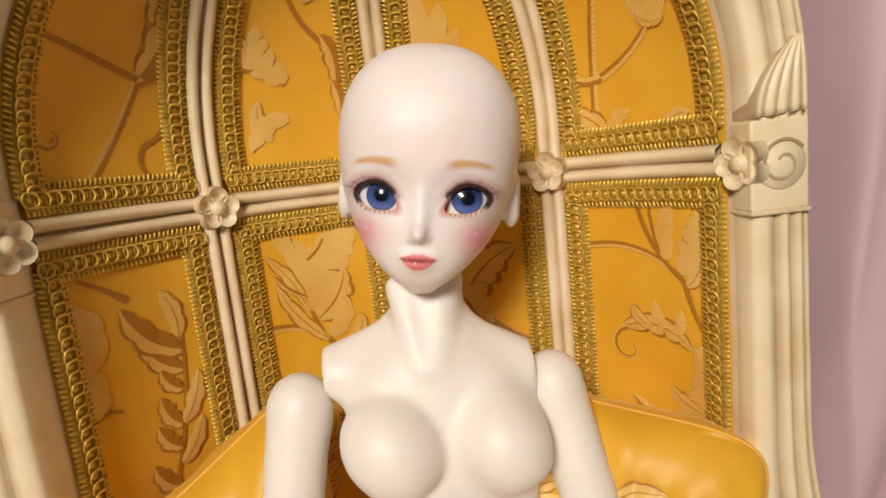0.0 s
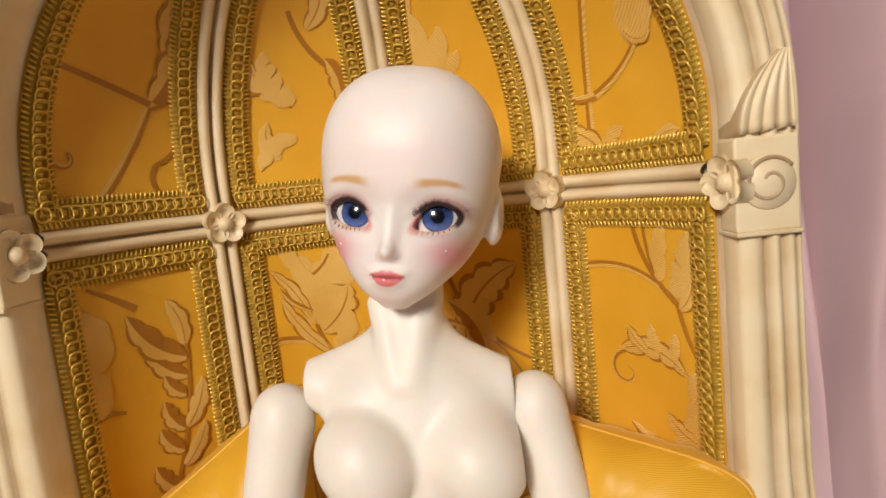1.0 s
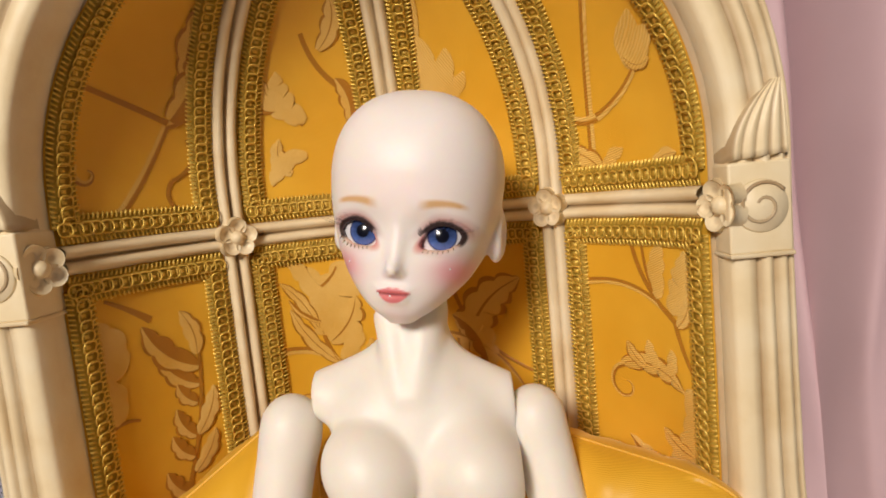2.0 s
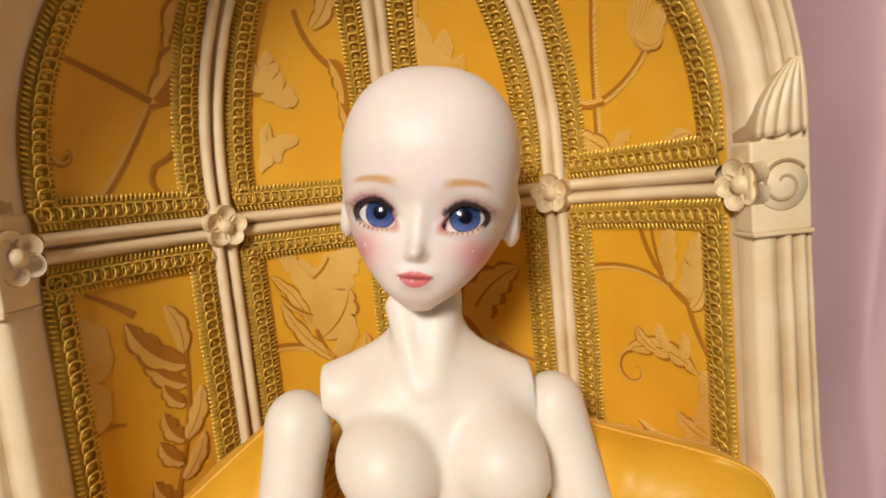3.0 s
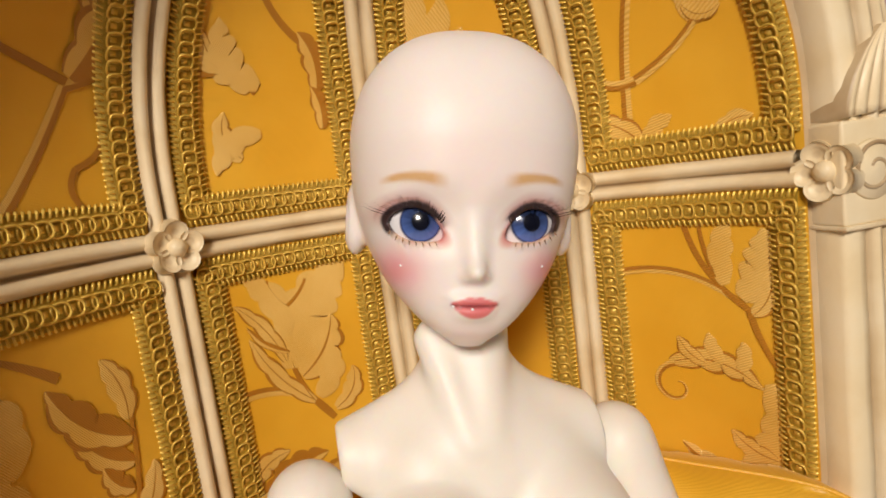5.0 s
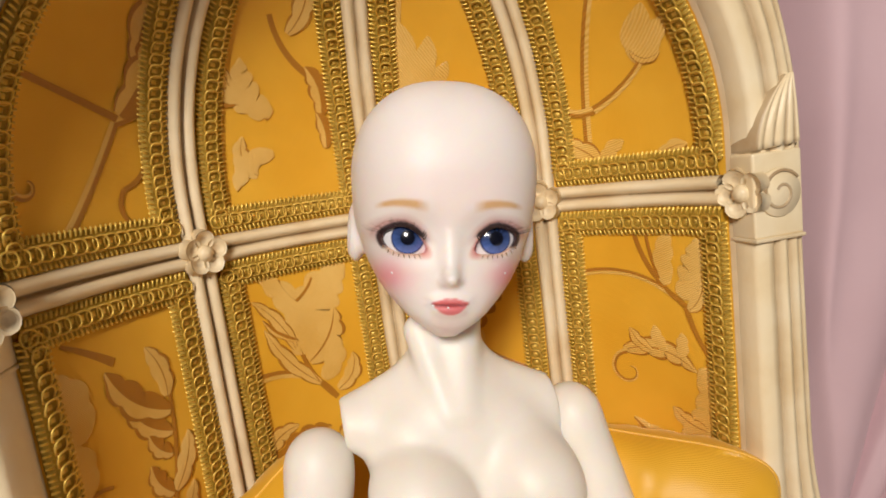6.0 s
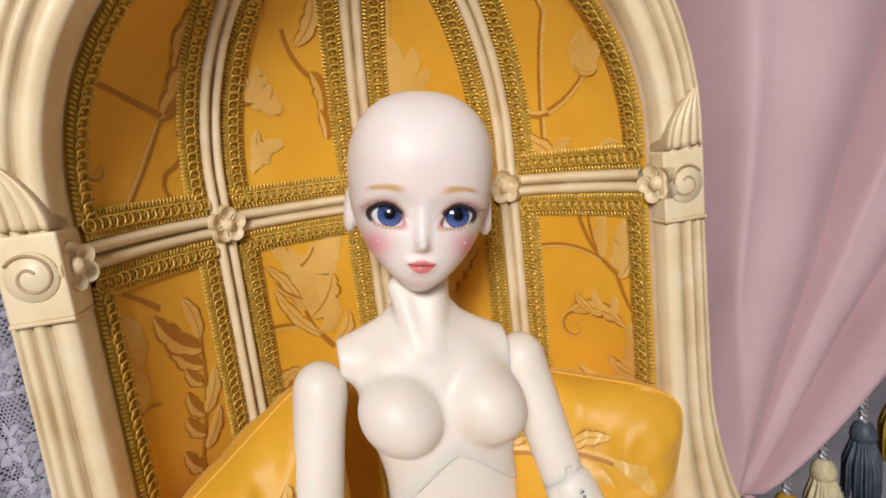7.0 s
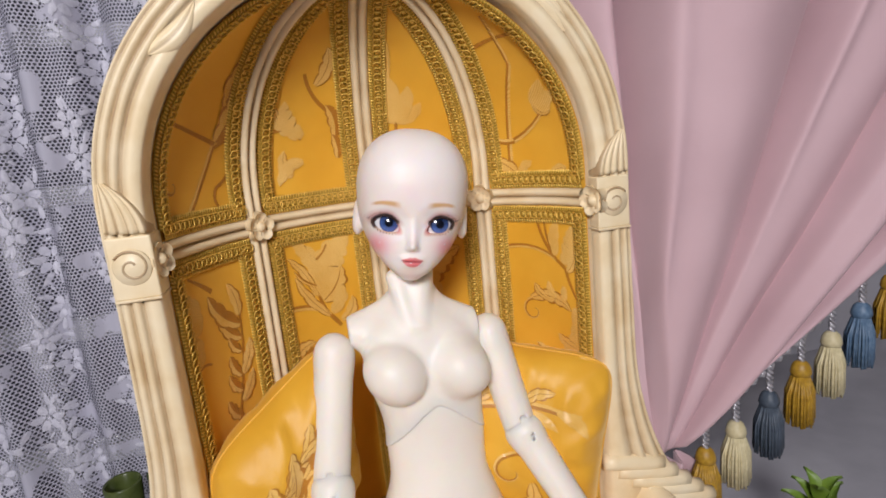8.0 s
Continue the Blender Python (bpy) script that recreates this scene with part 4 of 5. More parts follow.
def seam(x):
    return 0.3215 - (np.sqrt((x - 0.011) ** 2 * 1.05 + 0.000036) - 0.006)


def chest_field(x, y, z):
    d = np.maximum(torso_field(x, y, z), seam(x) - z)
    # flat ends at the shoulders, where the arms hang
    return np.maximum(d, np.abs(x - 0.0047) - 0.0420)


def belly_field(x, y, z):
    d = torso_field(x, y, z) + 0.0010
    d = np.maximum(d, z - seam(x) - 0.006)
    for s in (-1, 1):
        d = blend(d, cone(x, y, z, (0.010 + s * 0.024, 0.222, 0.215), (0.010 + s * 0.036, 0.085, 0.212), 0.025, 0.018), 0.012)
    return d


ARMS = (((-0.0480, 0.213, 0.3605), (-0.0600, 0.190, 0.2890), (-0.060, 0.135, 0.230)), ((0.0550, 0.217, 0.3550), (0.0655, 0.197, 0.2950), (0.0975, 0.156, 0.226)))


def arm_field(a):
    p, q, r = ARMS[a]

    def field(x, y, z):
        d = ell(x, y, z, (p[0], p[1], p[2] - 0.004), (0.0106, 0.0125, 0.0150))
        d = blend(d, cone(x, y, z, p, q, 0.0124, 0.0112), 0.005)
        # joint at the elbow, with its slot
        hole = np.maximum(np.maximum(np.abs(x - q[0]) - 0.0019, np.abs(y - q[1] + 0.0105) - 0.006), np.abs(z - q[2] - 0.005) - 0.0045)
        return np.maximum(d, -hole)
    return field


def forearm_field(a):
    p, q, r = ARMS[a]
    w = (np.array(r) - np.array(q))
    w = w / np.linalg.norm(w)
    start = np.array(q) + w * 0.006

    def field(x, y, z):
        d = blend(cone(x, y, z, start, r, 0.0118, 0.0090), ell(x, y, z, tuple(start), (0.0116, 0.0116, 0.0116)), 0.006)
        return carve(d, ell(x, y, z, (start[0] + 0.001, start[1] - 0.009, start[2] + 0.001), (0.0024, 0.004, 0.0045)), 0.001)
    return field


def doll_skin():
    m, n, l, b = material("cream_resin")
    at = n.new("ShaderNodeAttribute")
    at.attribute_name = "paint"
    co = n.new("ShaderNodeTexCoord")
    n1, n2 = node(n, "ShaderNodeTexNoise", Scale=30.0, Detail=4.0), node(n, "ShaderNodeTexNoise", Scale=1400.0, Detail=2.0)
    for t in (n1, n2):
        l.new(co.outputs["Object"], t.inputs["Vector"])
    mix = n.new("ShaderNodeMixRGB")
    mix.blend_type = "MULTIPLY"
    mix.inputs[0].default_value = 1.0
    l.new(at.outputs["Color"], mix.inputs[1])
    l.new(ramp(n, l, n1.outputs[0], ((0.3, (0.97, 0.965, 0.95)), (0.7, (1, 1, 1)))), mix.inputs[2])
    l.new(mix.outputs[0], b.inputs["Base Color"])
    bp = node(n, "ShaderNodeBump", Strength=0.05, Distance=0.0002)
    l.new(n2.outputs[0], bp.inputs["Height"])
    l.new(bp.outputs[0], b.inputs["Normal"])
    b.inputs["Roughness"].default_value = 0.46
    b.inputs["Subsurface Weight"].default_value = 0.4
    b.inputs["Subsurface Radius"].default_value = (0.006, 0.004, 0.0025)
    b.inputs["Subsurface Scale"].default_value = 1.0
    return m


def doll_eye():
    m, n, l, b = material("glass_eye")
    at = n.new("ShaderNodeAttribute")
    at.attribute_name = "paint"
    l.new(at.outputs["Color"], b.inputs["Base Color"])
    b.inputs["Roughness"].default_value, b.inputs["Coat Weight"].default_value, b.inputs["Coat Roughness"].default_value = 0.2, 1.0, 0.02
    return m


HEAD = Matrix.Translation((0.0137, 0.2235, 0.4475)) @ Matrix.Rotation(radians(-8), 4, "Z") @ Matrix.Rotation(radians(8.5), 4, "Y") @ Matrix.Rotation(radians(-6), 4, "X")
RESIN = (0.87, 0.81, 0.735)
dv, df, dc, ds = [], [], [], []


def doll_add(v, f, c, s, m=None):
    k = sum(len(a) for a in dv)
    v = np.array(v, float)
    if m is not None:
        r = np.array(m)
        v = v @ r[:3, :3].T + r[:3, 3]
    dv.append(v)
    df.extend([tuple(int(i) + k for i in q) for q in f])
    dc.append(np.array(c, float) if np.ndim(c) == 2 else np.tile(np.array(c, float), (len(v), 1)))
    ds.extend([s] * len(f))


v, f = net(head_field, (-0.042, -0.045, -0.05), (0.042, 0.048, 0.05), 0.0006)
doll_add(v, f, head_paint(v), 0, HEAD)
for side in (-1, 1):
    v, f, c = eyeball(side)
    turn = np.array(Matrix.Rotation(side * 0.11 + 0.070, 3, "Z")) * 1.157
    doll_add(v @ turn.T + np.array((side * 0.0139, -0.0143, EYE_Z + 0.0004)), f, c, 1, HEAD)
    # lashes: thin tapered slivers from the lid outwards
    for i in range(34):
        t = -0.85 + 1.8 * i / 33
        up = i % 4 != 3
        x0 = EYE_X + EYE_W * t
        z0 = EYE_Z + 0.0006 * t - 0.0026 * max(0, -t) ** 2 + (0.0040 * max(0, 1 - abs(t) ** 1.9) ** 0.53 + 0.0003 if up else -0.0051 * max(0, 1 - abs(t) ** 1.9) ** 0.53)
        y0 = 0.0025 - 0.0358 * max(0.0, 1 - (x0 / 0.0328) ** 2.5) ** 0.4
        length = (0.0022 + 0.0064 * max(0, t) + 0.0006 * math.sin(7.3 * i)) if up else 0.0016
        out = Vector((0.35 + 1.3 * t if up else 0.5 * t, -0.75 if up else -0.5, 0.75 - 0.35 * max(0, t) if up else -0.8)).normalized() * length
        p0, p1 = Vector((x0, y0, z0)), Vector((x0, y0, z0)) + out * 0.55 + Vector((0, -0.0002, 0))
        p2 = p0 + out + Vector((0, 0, 0.0007 if up else 0))
        w = Vector((0.00026, 0.0, 0.00018))
        q = [p0 - w, p0 + w, p1 + w * 0.7, p1 - w * 0.7, p2]
        q = [Vector((side * a.x, a.y, a.z)) for a in q]
        doll_add(q, [(0, 1, 2, 3), (3, 2, 4)], (0.03, 0.015, 0.015) if up else (0.30, 0.17, 0.10), 0, HEAD)
# tiny glass beads on the cheeks and the lip
for bx, bz in ((-0.0196, -0.0240), (0.0196, -0.0240), (-0.0008, -0.0352), (-0.0058, -0.0346)):
    ys = np.linspace(-0.045, 0.0, 400)
    by = ys[np.argmax(head_field(np.full(400, bx), ys, np.full(400, bz)) < 0)]
    v, f = lathe(((0.0, -0.00045), (0.00040, -0.0002), (0.00045, 0.0), (0.00040, 0.0002), (0.0, 0.00045)), 8)
    doll_add(np.array(v) + np.array((bx, by, bz)), f, (0.92, 0.90, 0.90), 1, HEAD)
for field, lo, hi, step in ((chest_field, (-0.045, 0.155, 0.275), (0.052, 0.25, 0.425), 0.0011), (belly_field, (-0.06, 0.06, 0.184), (0.08, 0.26, 0.335), 0.0014),
                            (arm_field(0), (-0.085, 0.165, 0.265), (-0.030, 0.24, 0.39), 0.0011), (arm_field(1), (0.032, 0.165, 0.265), (0.10, 0.24, 0.39), 0.0011),
                            (forearm_field(0), (-0.085, 0.115, 0.205), (-0.04, 0.205, 0.30), 0.0012), (forearm_field(1), (0.045, 0.125, 0.195), (0.125, 0.215, 0.312), 0.0012)):
    v, f = net(field, lo, hi, step)
    doll_add(v, f, RESIN, 0)
dme = bpy.data.meshes.new("doll")
dall = np.concatenate(dv)
dme.from_pydata(dall.tolist(), [], df)
dme.materials.append(doll_skin())
dme.materials.append(doll_eye())
dme.polygons.foreach_set("use_smooth", [True] * len(dme.polygons))
dme.polygons.foreach_set("material_index", ds)
pa = dme.attributes.new("paint", "FLOAT_COLOR", "POINT")
pa.data.foreach_set("color", np.concatenate([np.concatenate(dc), np.ones((len(dall), 1))], 1).astype(np.float32).ravel())
dme.update()
tagged(new("doll", dme), "bald cream resin jointed doll with blue eyes in the armchair", "doll")


# ---- curtains and window ----
def pink_point(a, b):
    """The pink curtain: a across, b from the rail (0) down to the tie (1), where all its folds are gathered to one side."""
    top = Vector((0.09 + 1.19 * a ** 1.15, 0.37 - 0.10 * min(1, a * 2), 0.86))
    tie = Vector((0.196 + 0.028 * a, 0.262 - 0.022 * a, 0.190 + 0.038 * a))
    p = top.lerp(tie, b)
    p.x -= 0.055 * math.sin(math.pi * b) * (1 - a) ** 2 * b
    amp = (0.060 * (1.5 - 0.5 * a) * (1 - b) ** 0.40 + 0.008 * (1 - b ** 6)) * (1 - a ** 10)
    # broad folds with narrower creases, each coming out quickly and running back slowly
    s = a * 5.8 - 0.16 + 0.16 * math.sin(a * 9 + 1.0) + 0.09 * math.sin(b * 4 + a * 6)
    f = s - math.floor(s)
    g = f / 0.70 if f < 0.35 else 0.5 + (f - 0.35) / 1.30
    fold = 2 * (0.5 + 0.5 * math.cos(2 * math.pi * g)) ** 2.6 - 1
    fold += 0.14 * math.cos(5 * math.pi * f + 1.2 + 2 * b) * math.sin(math.pi * f)
    size = 0.75 + 0.4 * math.sin(math.floor(s) * 2.4 + 1)
    size = 1 + (size - 1) * math.sin(math.pi * f)
    p.y += amp * fold * size + 0.018 * noise.noise(Vector((a * 5, b * 3, 4.0))) * (1 - b) + 0.004 * noise.noise(Vector((a * 22, b * 7, 1.0)))
    p.x -= 0.30 * amp * math.sin(2 * math.pi * f)
    # behind the chair the cloth keeps clear of its back
    p.y += max(0.0, 0.345 - p.y) * max(0.0, min(1.0, (0.205 - p.x) / 0.035)) * min(1.0, max(0.0, (0.97 - b) / 0.2))
    return p


cn, cm = 701, 61
cvv = [pink_point(i / (cn - 1), k / (cm - 1)) for i in range(cn) for k in range(cm)]
curtain = thing("pink_curtain", "dusty pink cloth curtain gathered aside in deep folds", "curtain", (0.45, 0.3, 0.2))
pc = piece("cloth", mesh_of("cloth", cvv, grid_faces(cn, cm, flip=True), (PINK,)), curtain)
so = pc.modifiers.new("thickness", "SOLIDIFY")
so.thickness, so.offset = 0.0008, 1.0


def tassel(mat):
    """Twisted cord, knotted head and skirt of threads."""
    j = Joined()
    for k in range(2):
        j.add(*tube([(0.0016 * math.cos(q * 1.3 + k * math.pi), 0.0016 * math.sin(q * 1.3 + k * math.pi), -0.022 * q / 14) for q in range(15)], 0.0014, 6))
    cord = j.mesh("cord", SILVER)
    v, f = lathe(((0.0, -0.034), (0.0058, -0.034), (0.0072, -0.031), (0.0066, -0.027), (0.0052, -0.0235), (0.003, -0.0215), (0.0, -0.021)), 18)
    knot = mesh_of("knot", v, f, (mat,))
    s = Joined()
    rnd = random.Random(5)
    for k in range(64):
        a, r0 = 2 * math.pi * k / 64 * 1.0 + rnd.uniform(-0.05, 0.05), 0.0052 * math.sqrt(rnd.uniform(0.4, 1))
        r1, drop = r0 * rnd.uniform(1.7, 2.3), -0.068 - rnd.uniform(0, 0.007)
        s.add(*tube([(r0 * math.cos(a), r0 * math.sin(a), -0.032), (r1 * 0.95 * math.cos(a), r1 * 0.95 * math.sin(a), -0.048), (r1 * math.cos(a), r1 * math.sin(a), drop)], 0.0009, 5))
    v, f = lathe(((0.0, -0.066), (0.009, -0.066), (0.0085, -0.048), (0.0052, -0.034), (0.0, -0.033)), 16)
    s.add(v, f)
    return cord, knot, s.mesh("skirt", mat)


KINDS = {"gold": (GOLD, "gold"), "ivory": (IVORY, "ivory"), "slate": (SLATE, "dark slate"), "blue": (BLUE, "dusty blue")}
MADE = {k: tassel(m) for k, (m, _) in KINDS.items()}
hem = [pink_point(1.0, 0.985 - 0.70 * i / 200) for i in range(201)]
# the cloth below the tie hangs straight behind the chair
tv = []
for i in range(25):
    for k in range(12):
        a, z = i / 24, 0.198 - 0.158 * k / 11
        tv.append((0.193 + 0.046 * a - 0.010 * (k / 11) * (1 - a), 0.262 + 0.012 * math.sin(a * 17) - 0.012 * a, z))
tl = piece("tail", mesh_of("tail", tv, grid_faces(25, 12, flip=True), (PINK,)), curtain)
so = tl.modifiers.new("thickness", "SOLIDIFY")
so.thickness = 0.0016
for i, kind in enumerate(("gold", "ivory", "slate", "gold", "ivory", "blue", "gold", "slate", "ivory", "gold")):
    p = min(hem, key=lambda q: abs(q.x - (0.236 + 0.0335 * i)))
    t = thing("tassel", "%s thread tassel on a silver cord along the curtain hem" % KINDS[kind][1], "tassel", (p.x, p.y - 0.004, p.z), "tassels of the curtain")
    t.scale = (1.15, 1.15, 1.1)
    for name, me in zip(("cord", "knot", "skirt"), MADE[kind]):
        ob = new(name, me)
        ob.parent = t
        if name == "skirt":
            tagged(ob, kind="stuff")
# beaded cord along the hem
j = Joined()
for k in range(260):
    q = 200 * k / 259
    i = min(199, int(q))
    p = hem[i].lerp(hem[i + 1], q - i)
    v, f = lathe(((0.0, -0.0034), (0.0028, -0.0020), (0.0035, 0.0), (0.0028, 0.0020), (0.0, 0.0034)), 8)
    j.add(v, f, Matrix.Translation(p + Vector((0.0012 * math.sin(k * 2.1), -0.003, -0.001 + 0.0015 * math.cos(k * 2.1)))))
piece("hem_cord", j.mesh("hem_cord", SILVER), curtain, "silver beaded hem cord")


def lace_cloth():
    """White net: small round holes, closed along woven sprigs and bands."""
    m, n, l, b = material("lace_net")
    co = n.new("ShaderNodeTexCoord")
    def vec(op, a, b=None, out=0):
        m_ = n.new("ShaderNodeVectorMath")
        m_.operation = op
        l.new(a, m_.inputs[0])
        if b is not None:
            m_.inputs[1].default_value = b
        return m_.outputs["Value" if op == "LENGTH" else "Vector"]
    q = vec("MULTIPLY", co.outputs["UV"], (225.0, 225.0 / 1.732, 0.0))
    near = []
    for shift in (0.0, 0.5):
        f = vec("FRACTION", vec("ADD", q, (shift, shift, 0.0)))
        near.append(vec("LENGTH", vec("MULTIPLY", vec("SUBTRACT", f, (0.5, 0.5, 0.0)), (1.0, 1.732, 0.0))))
    low = n.new("ShaderNodeMath")
    low.operation = "MINIMUM"
    l.new(near[0], low.inputs[0])
    l.new(near[1], low.inputs[1])
    # close-woven patches of irregular outline
    pt = node(n, "ShaderNodeTexNoise", Scale=26.0, Detail=4.0)
    l.new(co.outputs["UV"], pt.inputs["Vector"])
    patch = ramp(n, l, pt.outputs[0], ((0.57, (0, 0, 0)), (0.60, (1, 1, 1))))
    hole = ramp(n, l, low.outputs[0], ((0.31, (0, 0, 0)), (0.37, (1, 1, 1))))
    both = n.new("ShaderNodeMath")
    both.operation = "MAXIMUM"
    l.new(hole, both.inputs[0])
    l.new(patch, both.inputs[1])
    net_mask = both.outputs[0]
    tr = n.new("ShaderNodeBsdfTransparent")
    mx = n.new("ShaderNodeMixShader")
    l.new(net_mask, mx.inputs[0])
    l.new(tr.outputs[0], mx.inputs[1])
    l.new(b.outputs[0], mx.inputs[2])
    l.new(mx.outputs[0], n["Material Output"].inputs[0])
    b.inputs["Base Color"].default_value = (0.52, 0.51, 0.60, 1)
    b.inputs["Roughness"].default_value = 0.8
    return m


LACE = lace_cloth()
SPRIG = plain("lace_thread", (0.60, 0.59, 0.68), (0.74, 0.73, 0.81), 0.75, 200.0, 0.6, 1500.0)


def lace_point(s, z):
    """s: metres along the cloth; folds stand upright."""
    fold = 0.018 * math.sin(s * 52 + 0.6) + 0.009 * math.sin(s * 117 + 1.0)
    return Vector((-1.0 + 0.86 * s, 0.585 + fold + 0.006 * noise.noise(Vector((s * 8, z * 5, 0))), z))


ln, lm = 241, 31
lv = [lace_point(1.12 * i / (ln - 1), 0.02 + 1.25 * k / (lm - 1)) for i in range(ln) for k in range(lm)]
lace_me = mesh_of("net", lv, grid_faces(ln, lm, flip=False), (LACE,))
uv = lace_me.uv_layers.new(name="UVMap")
for poly in lace_me.polygons:
    for li in poly.loop_indices:
        i, k = divmod(lace_me.loops[li].vertex_index, lm)
        uv.data[li].uv = (1.12 * i / (ln - 1), 1.25 * k / (lm - 1))
lace = thing("lace_curtain", "white lace net curtain with flower sprigs before the window", "curtain", (-0.5, 0.5, 0.04))
piece("net", lace_me, lace)


def sprig(rnd, s0, z0, size):
    """Flowers and leaves of close weave, on the net."""
    j = Joined()

    def blob(ds, dz, rx, rz, turn):
        n, v = 12, []
        c, sn = math.cos(turn), math.sin(turn)
        for r in (0.0, 0.55, 1.0):
            for i in range(n):
                a = 2 * math.pi * i / n
                w = r * (1 + 0.12 * math.sin(3 * a + turn * 5))
                x, z = rx * w * math.cos(a), rz * w * math.sin(a)
                p = lace_point(s0 + ds + x * c - z * sn, z0 + dz + x * sn + z * c)
                v.append(p + Vector((0, -0.0012 - 0.0006 * (1 - r), 0)))
        f = [(q * n + i, q * n + (i + 1) % n, (q + 1) * n + (i + 1) % n, (q + 1) * n + i) for q in range(2) for i in range(n)]
        j.add(v, f)
    for fl in range(3):
        ox, oz = rnd.uniform(-0.02, 0.02) * size, (0.035 - 0.035 * fl) * size
        for k in range(6):
            a = k * math.pi / 3 + fl
            blob(ox + 0.010 * size * math.cos(a), oz + 0.010 * size * math.sin(a), 0.0062 * size, 0.0042 * size, a)
        for k in range(5):
            a = rnd.uniform(0, 6.28)
            blob(ox + 0.024 * size * math.cos(a), oz + 0.022 * size * math.sin(a), 0.0075 * size, 0.0028 * size, a + rnd.uniform(-0.6, 0.6))
    for k in range(14):
        q = k / 13
        blob(0.016 * size * math.sin(q * 7), (-0.06 + 0.12 * q) * size, 0.0042 * size, 0.0016 * size, 1.2 + math.cos(q * 7))
    return j.mesh("sprig", SPRIG)


rnd = random.Random(11)
for i in range(7):
    for k in range(7):
        s0 = 0.42 + 0.105 * i + rnd.uniform(-0.012, 0.012)
        z0 = 0.10 + 0.135 * k + (0.065 if i % 2 else 0) + rnd.uniform(-0.01, 0.01)
        tagged(piece("sprig", sprig(rnd, s0, z0, rnd.uniform(0.9, 1.15)), lace, "close-woven white flower sprig"), kind="stuff")

# window: sash bars, panes, dull daylight outside
window = thing("window", "white sash window with small panes behind the lace", "window", (-0.635, 0.72, -0.12), "", "structure")
for x in (-1.13, -0.90, -0.67, -0.44, -0.14):
    piece("bar", bm_mesh("bar", box(x - 0.011, x + 0.011, 0.705, 0.74, -0.12, 1.4, 0.003), WHITE), window)
for z in (-0.11, 0.09, 0.275, 0.460, 0.660, 0.86, 1.1, 1.39):
    piece("crossbar", bm_mesh("crossbar", box(-1.15, -0.12, 0.702, 0.738, z - 0.013, z + 0.013, 0.003), WHITE), window)
gm, gn, gl, gb = material("window_glass")
gb.inputs["Transmission Weight"].default_value, gb.inputs["Roughness"].default_value = 1.0, 0.02
pane = piece("pane", bm_mesh("pane", box(-1.15, -0.12, 0.719, 0.723, -0.12, 1.4), gm), window)
pane.visible_shadow = False
om, on, ol, ob_ = material("outdoor_dusk")
ob_.inputs["Base Color"].default_value = (0.12, 0.125, 0.16, 1)
ob_.inputs["Roughness"].default_value = 0.9
structure("backdrop", box(-2.2, 2.2, 1.36, 1.38, -0.74, 2.1), om, "dim grey distance outside the window")


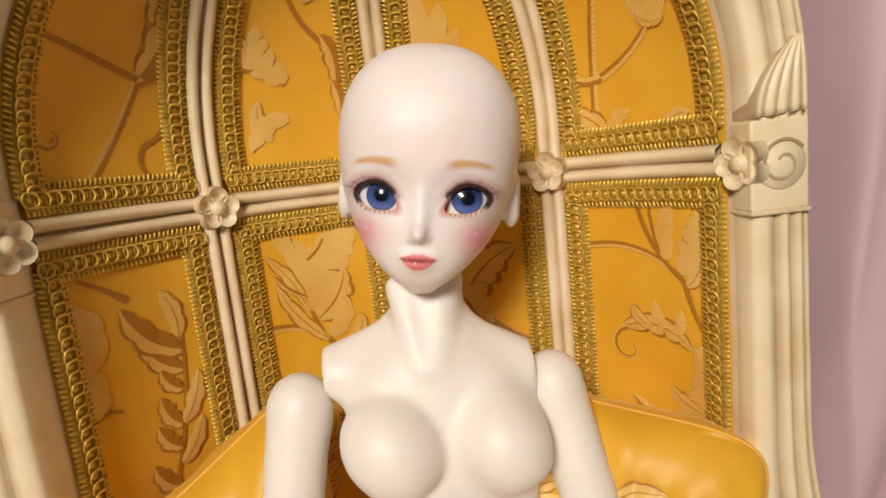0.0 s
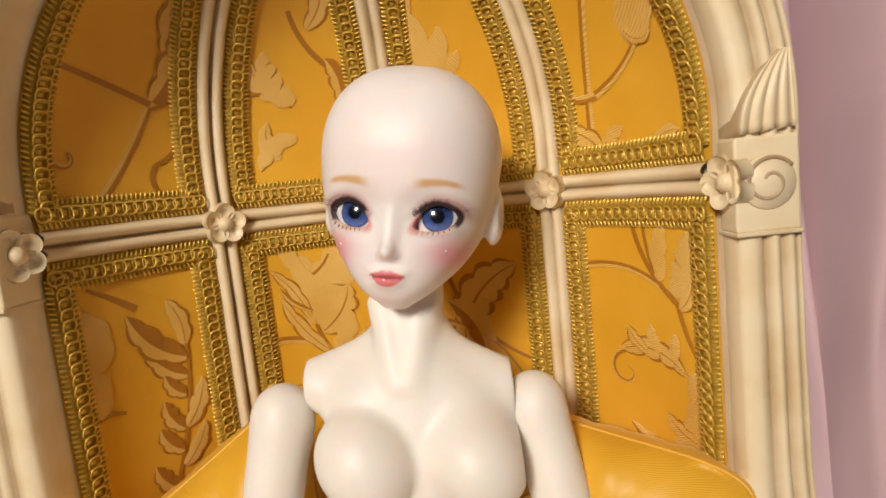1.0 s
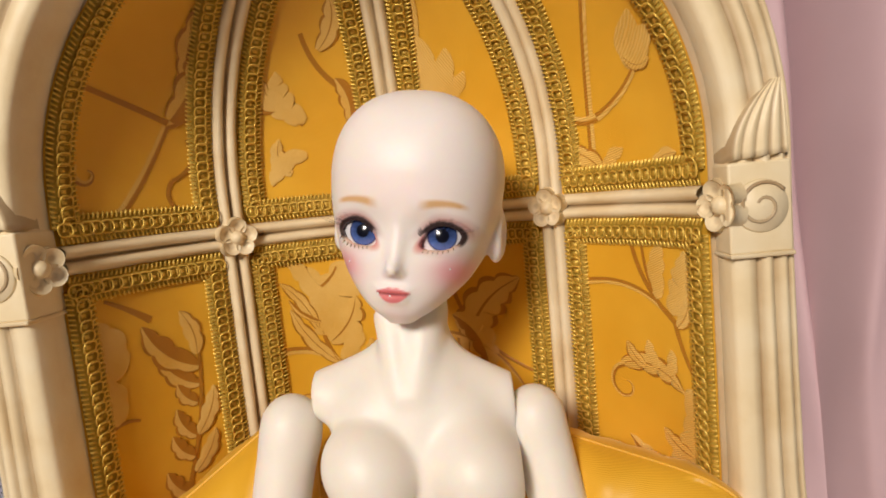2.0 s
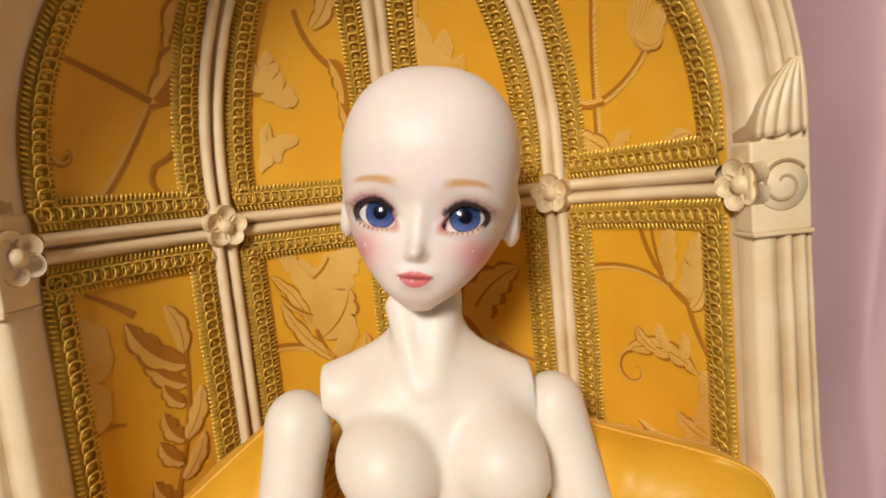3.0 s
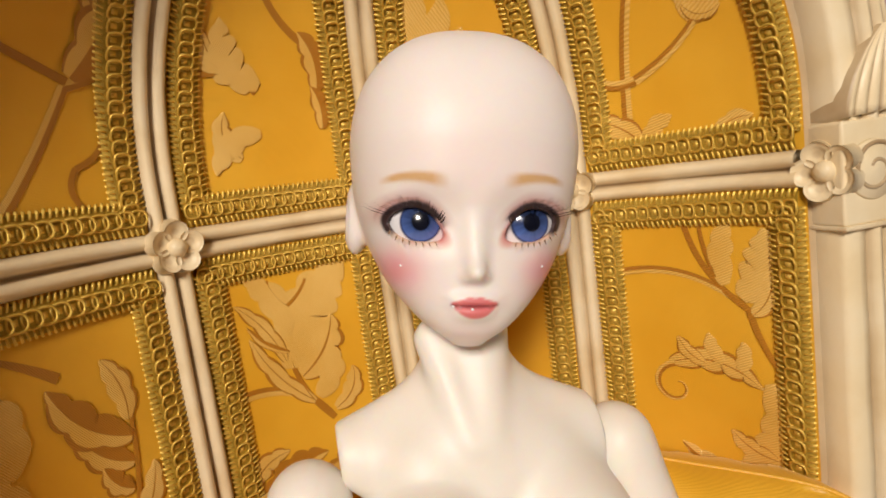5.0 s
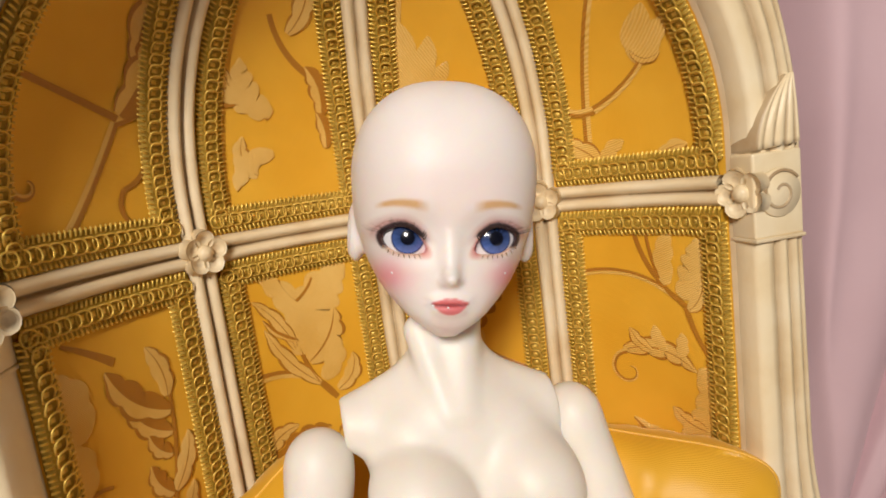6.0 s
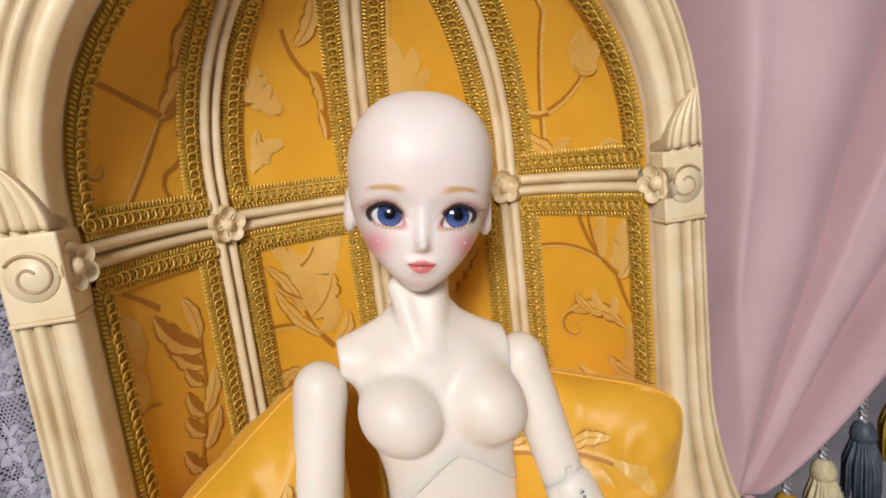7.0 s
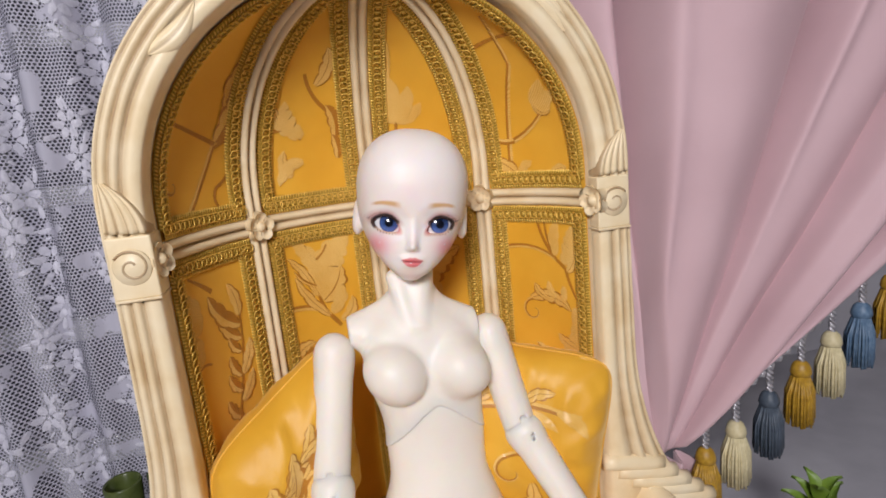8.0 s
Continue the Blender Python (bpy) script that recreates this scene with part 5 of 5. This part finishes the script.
# ---- a pair of olive ankle boots and a small plant on the table ----
def boot():
    """Soft ankle boot: foot, open shaft with a thick rim, pale lining."""
    j = Joined()
    n, shaft = 20, []
    prof = ((0.000, 0.018, 0.045, 0.012), (0.010, 0.0185, 0.045, 0.013), (0.025, 0.0175, 0.036, 0.010), (0.045, 0.0165, 0.022, 0.002), (0.080, 0.0175, 0.019, 0.0), (0.112, 0.0195, 0.021, 0.0))
    for z, rx, ry, off in prof:
        shaft.append([(rx * math.cos(2 * math.pi * i / n), -off + ry * math.sin(2 * math.pi * i / n), z) for i in range(n)])
    inner = [[(x * 0.86, y * 0.86, z) for x, y, z in shaft[k]] for k in (5, 4, 3)]
    rim = [[(x * 0.95, y * 0.95, z + 0.0022) for x, y, z in shaft[5]]]
    rings = shaft + rim + inner
    v = [p for r in rings for p in r]
    f = [(k * n + i, k * n + (i + 1) % n, (k + 1) * n + (i + 1) % n, (k + 1) * n + i) for k in range(len(rings) - 1) for i in range(n)]
    f += [tuple(range(n))[::-1], tuple(range((len(rings) - 1) * n, len(rings) * n))]
    return mesh_of("boot", v, f, (GREEN,))


upper = boot()
insole = mesh_of("insole", *lathe(((0.0, 0.0), (0.0135, 0.0), (0.0135, 0.002), (0.0, 0.0025)), 18), (IVORY,))
for x, y, turn in ((-0.292, 0.495, 8), (-0.250, 0.505, -6)):
    t = thing("ankle_boot", "small olive green doll boot with a pale lining", "boot", (x, y, 0.04), "pair of boots")
    for name, me, m in (("upper", upper, Matrix.Identity(4)), ("insole", insole, Matrix.Translation((0, 0.0, 0.0455)))):
        ob = new(name, me)
        ob.parent, ob.matrix_basis = t, m
    t.rotation_euler = (0, 0, radians(turn))


def sprout():
    n, v, g = 9, [], 5
    for i in range(n):
        s = i / (n - 1)
        for k in range(g):
            b = -1 + 2 * k / (g - 1)
            v.append((0.0075 * math.sin(math.pi * s ** 0.8) * b, 0.034 * s, 0.012 * math.sin(2.2 * s) + 0.003 * b * b))
    return mesh_of("leaf", v, grid_faces(n, g, flip=True), (LEAF,))


plant = thing("potted_plant", "small bright green leafy plant in a white pot", "plant", (0.336, 0.215, 0.04))
pot = mesh_of("pot", *lathe(((0.0, 0.0), (0.022, 0.0), (0.029, 0.045), (0.031, 0.05), (0.028, 0.05), (0.026, 0.044), (0.0, 0.042)), 24), (WHITE,))
new("pot", pot).parent = plant
stalk = mesh_of("stalk", *tube([(0, 0, 0.04), (0.001, 0, 0.08), (0, 0.001, 0.115)], 0.0022, 8), (LEAF,))
new("stalk", stalk).parent = plant
blade = sprout()
for k in range(9):
    ob = new("leaf", blade)
    ob.parent = plant
    ob.matrix_basis = Matrix.Translation((0, 0, 0.103 - 0.006 * (k // 3))) @ Matrix.Rotation(k * 2.2, 4, "Z") @ Matrix.Rotation(0.75 - 0.22 * (k // 3), 4, "X")
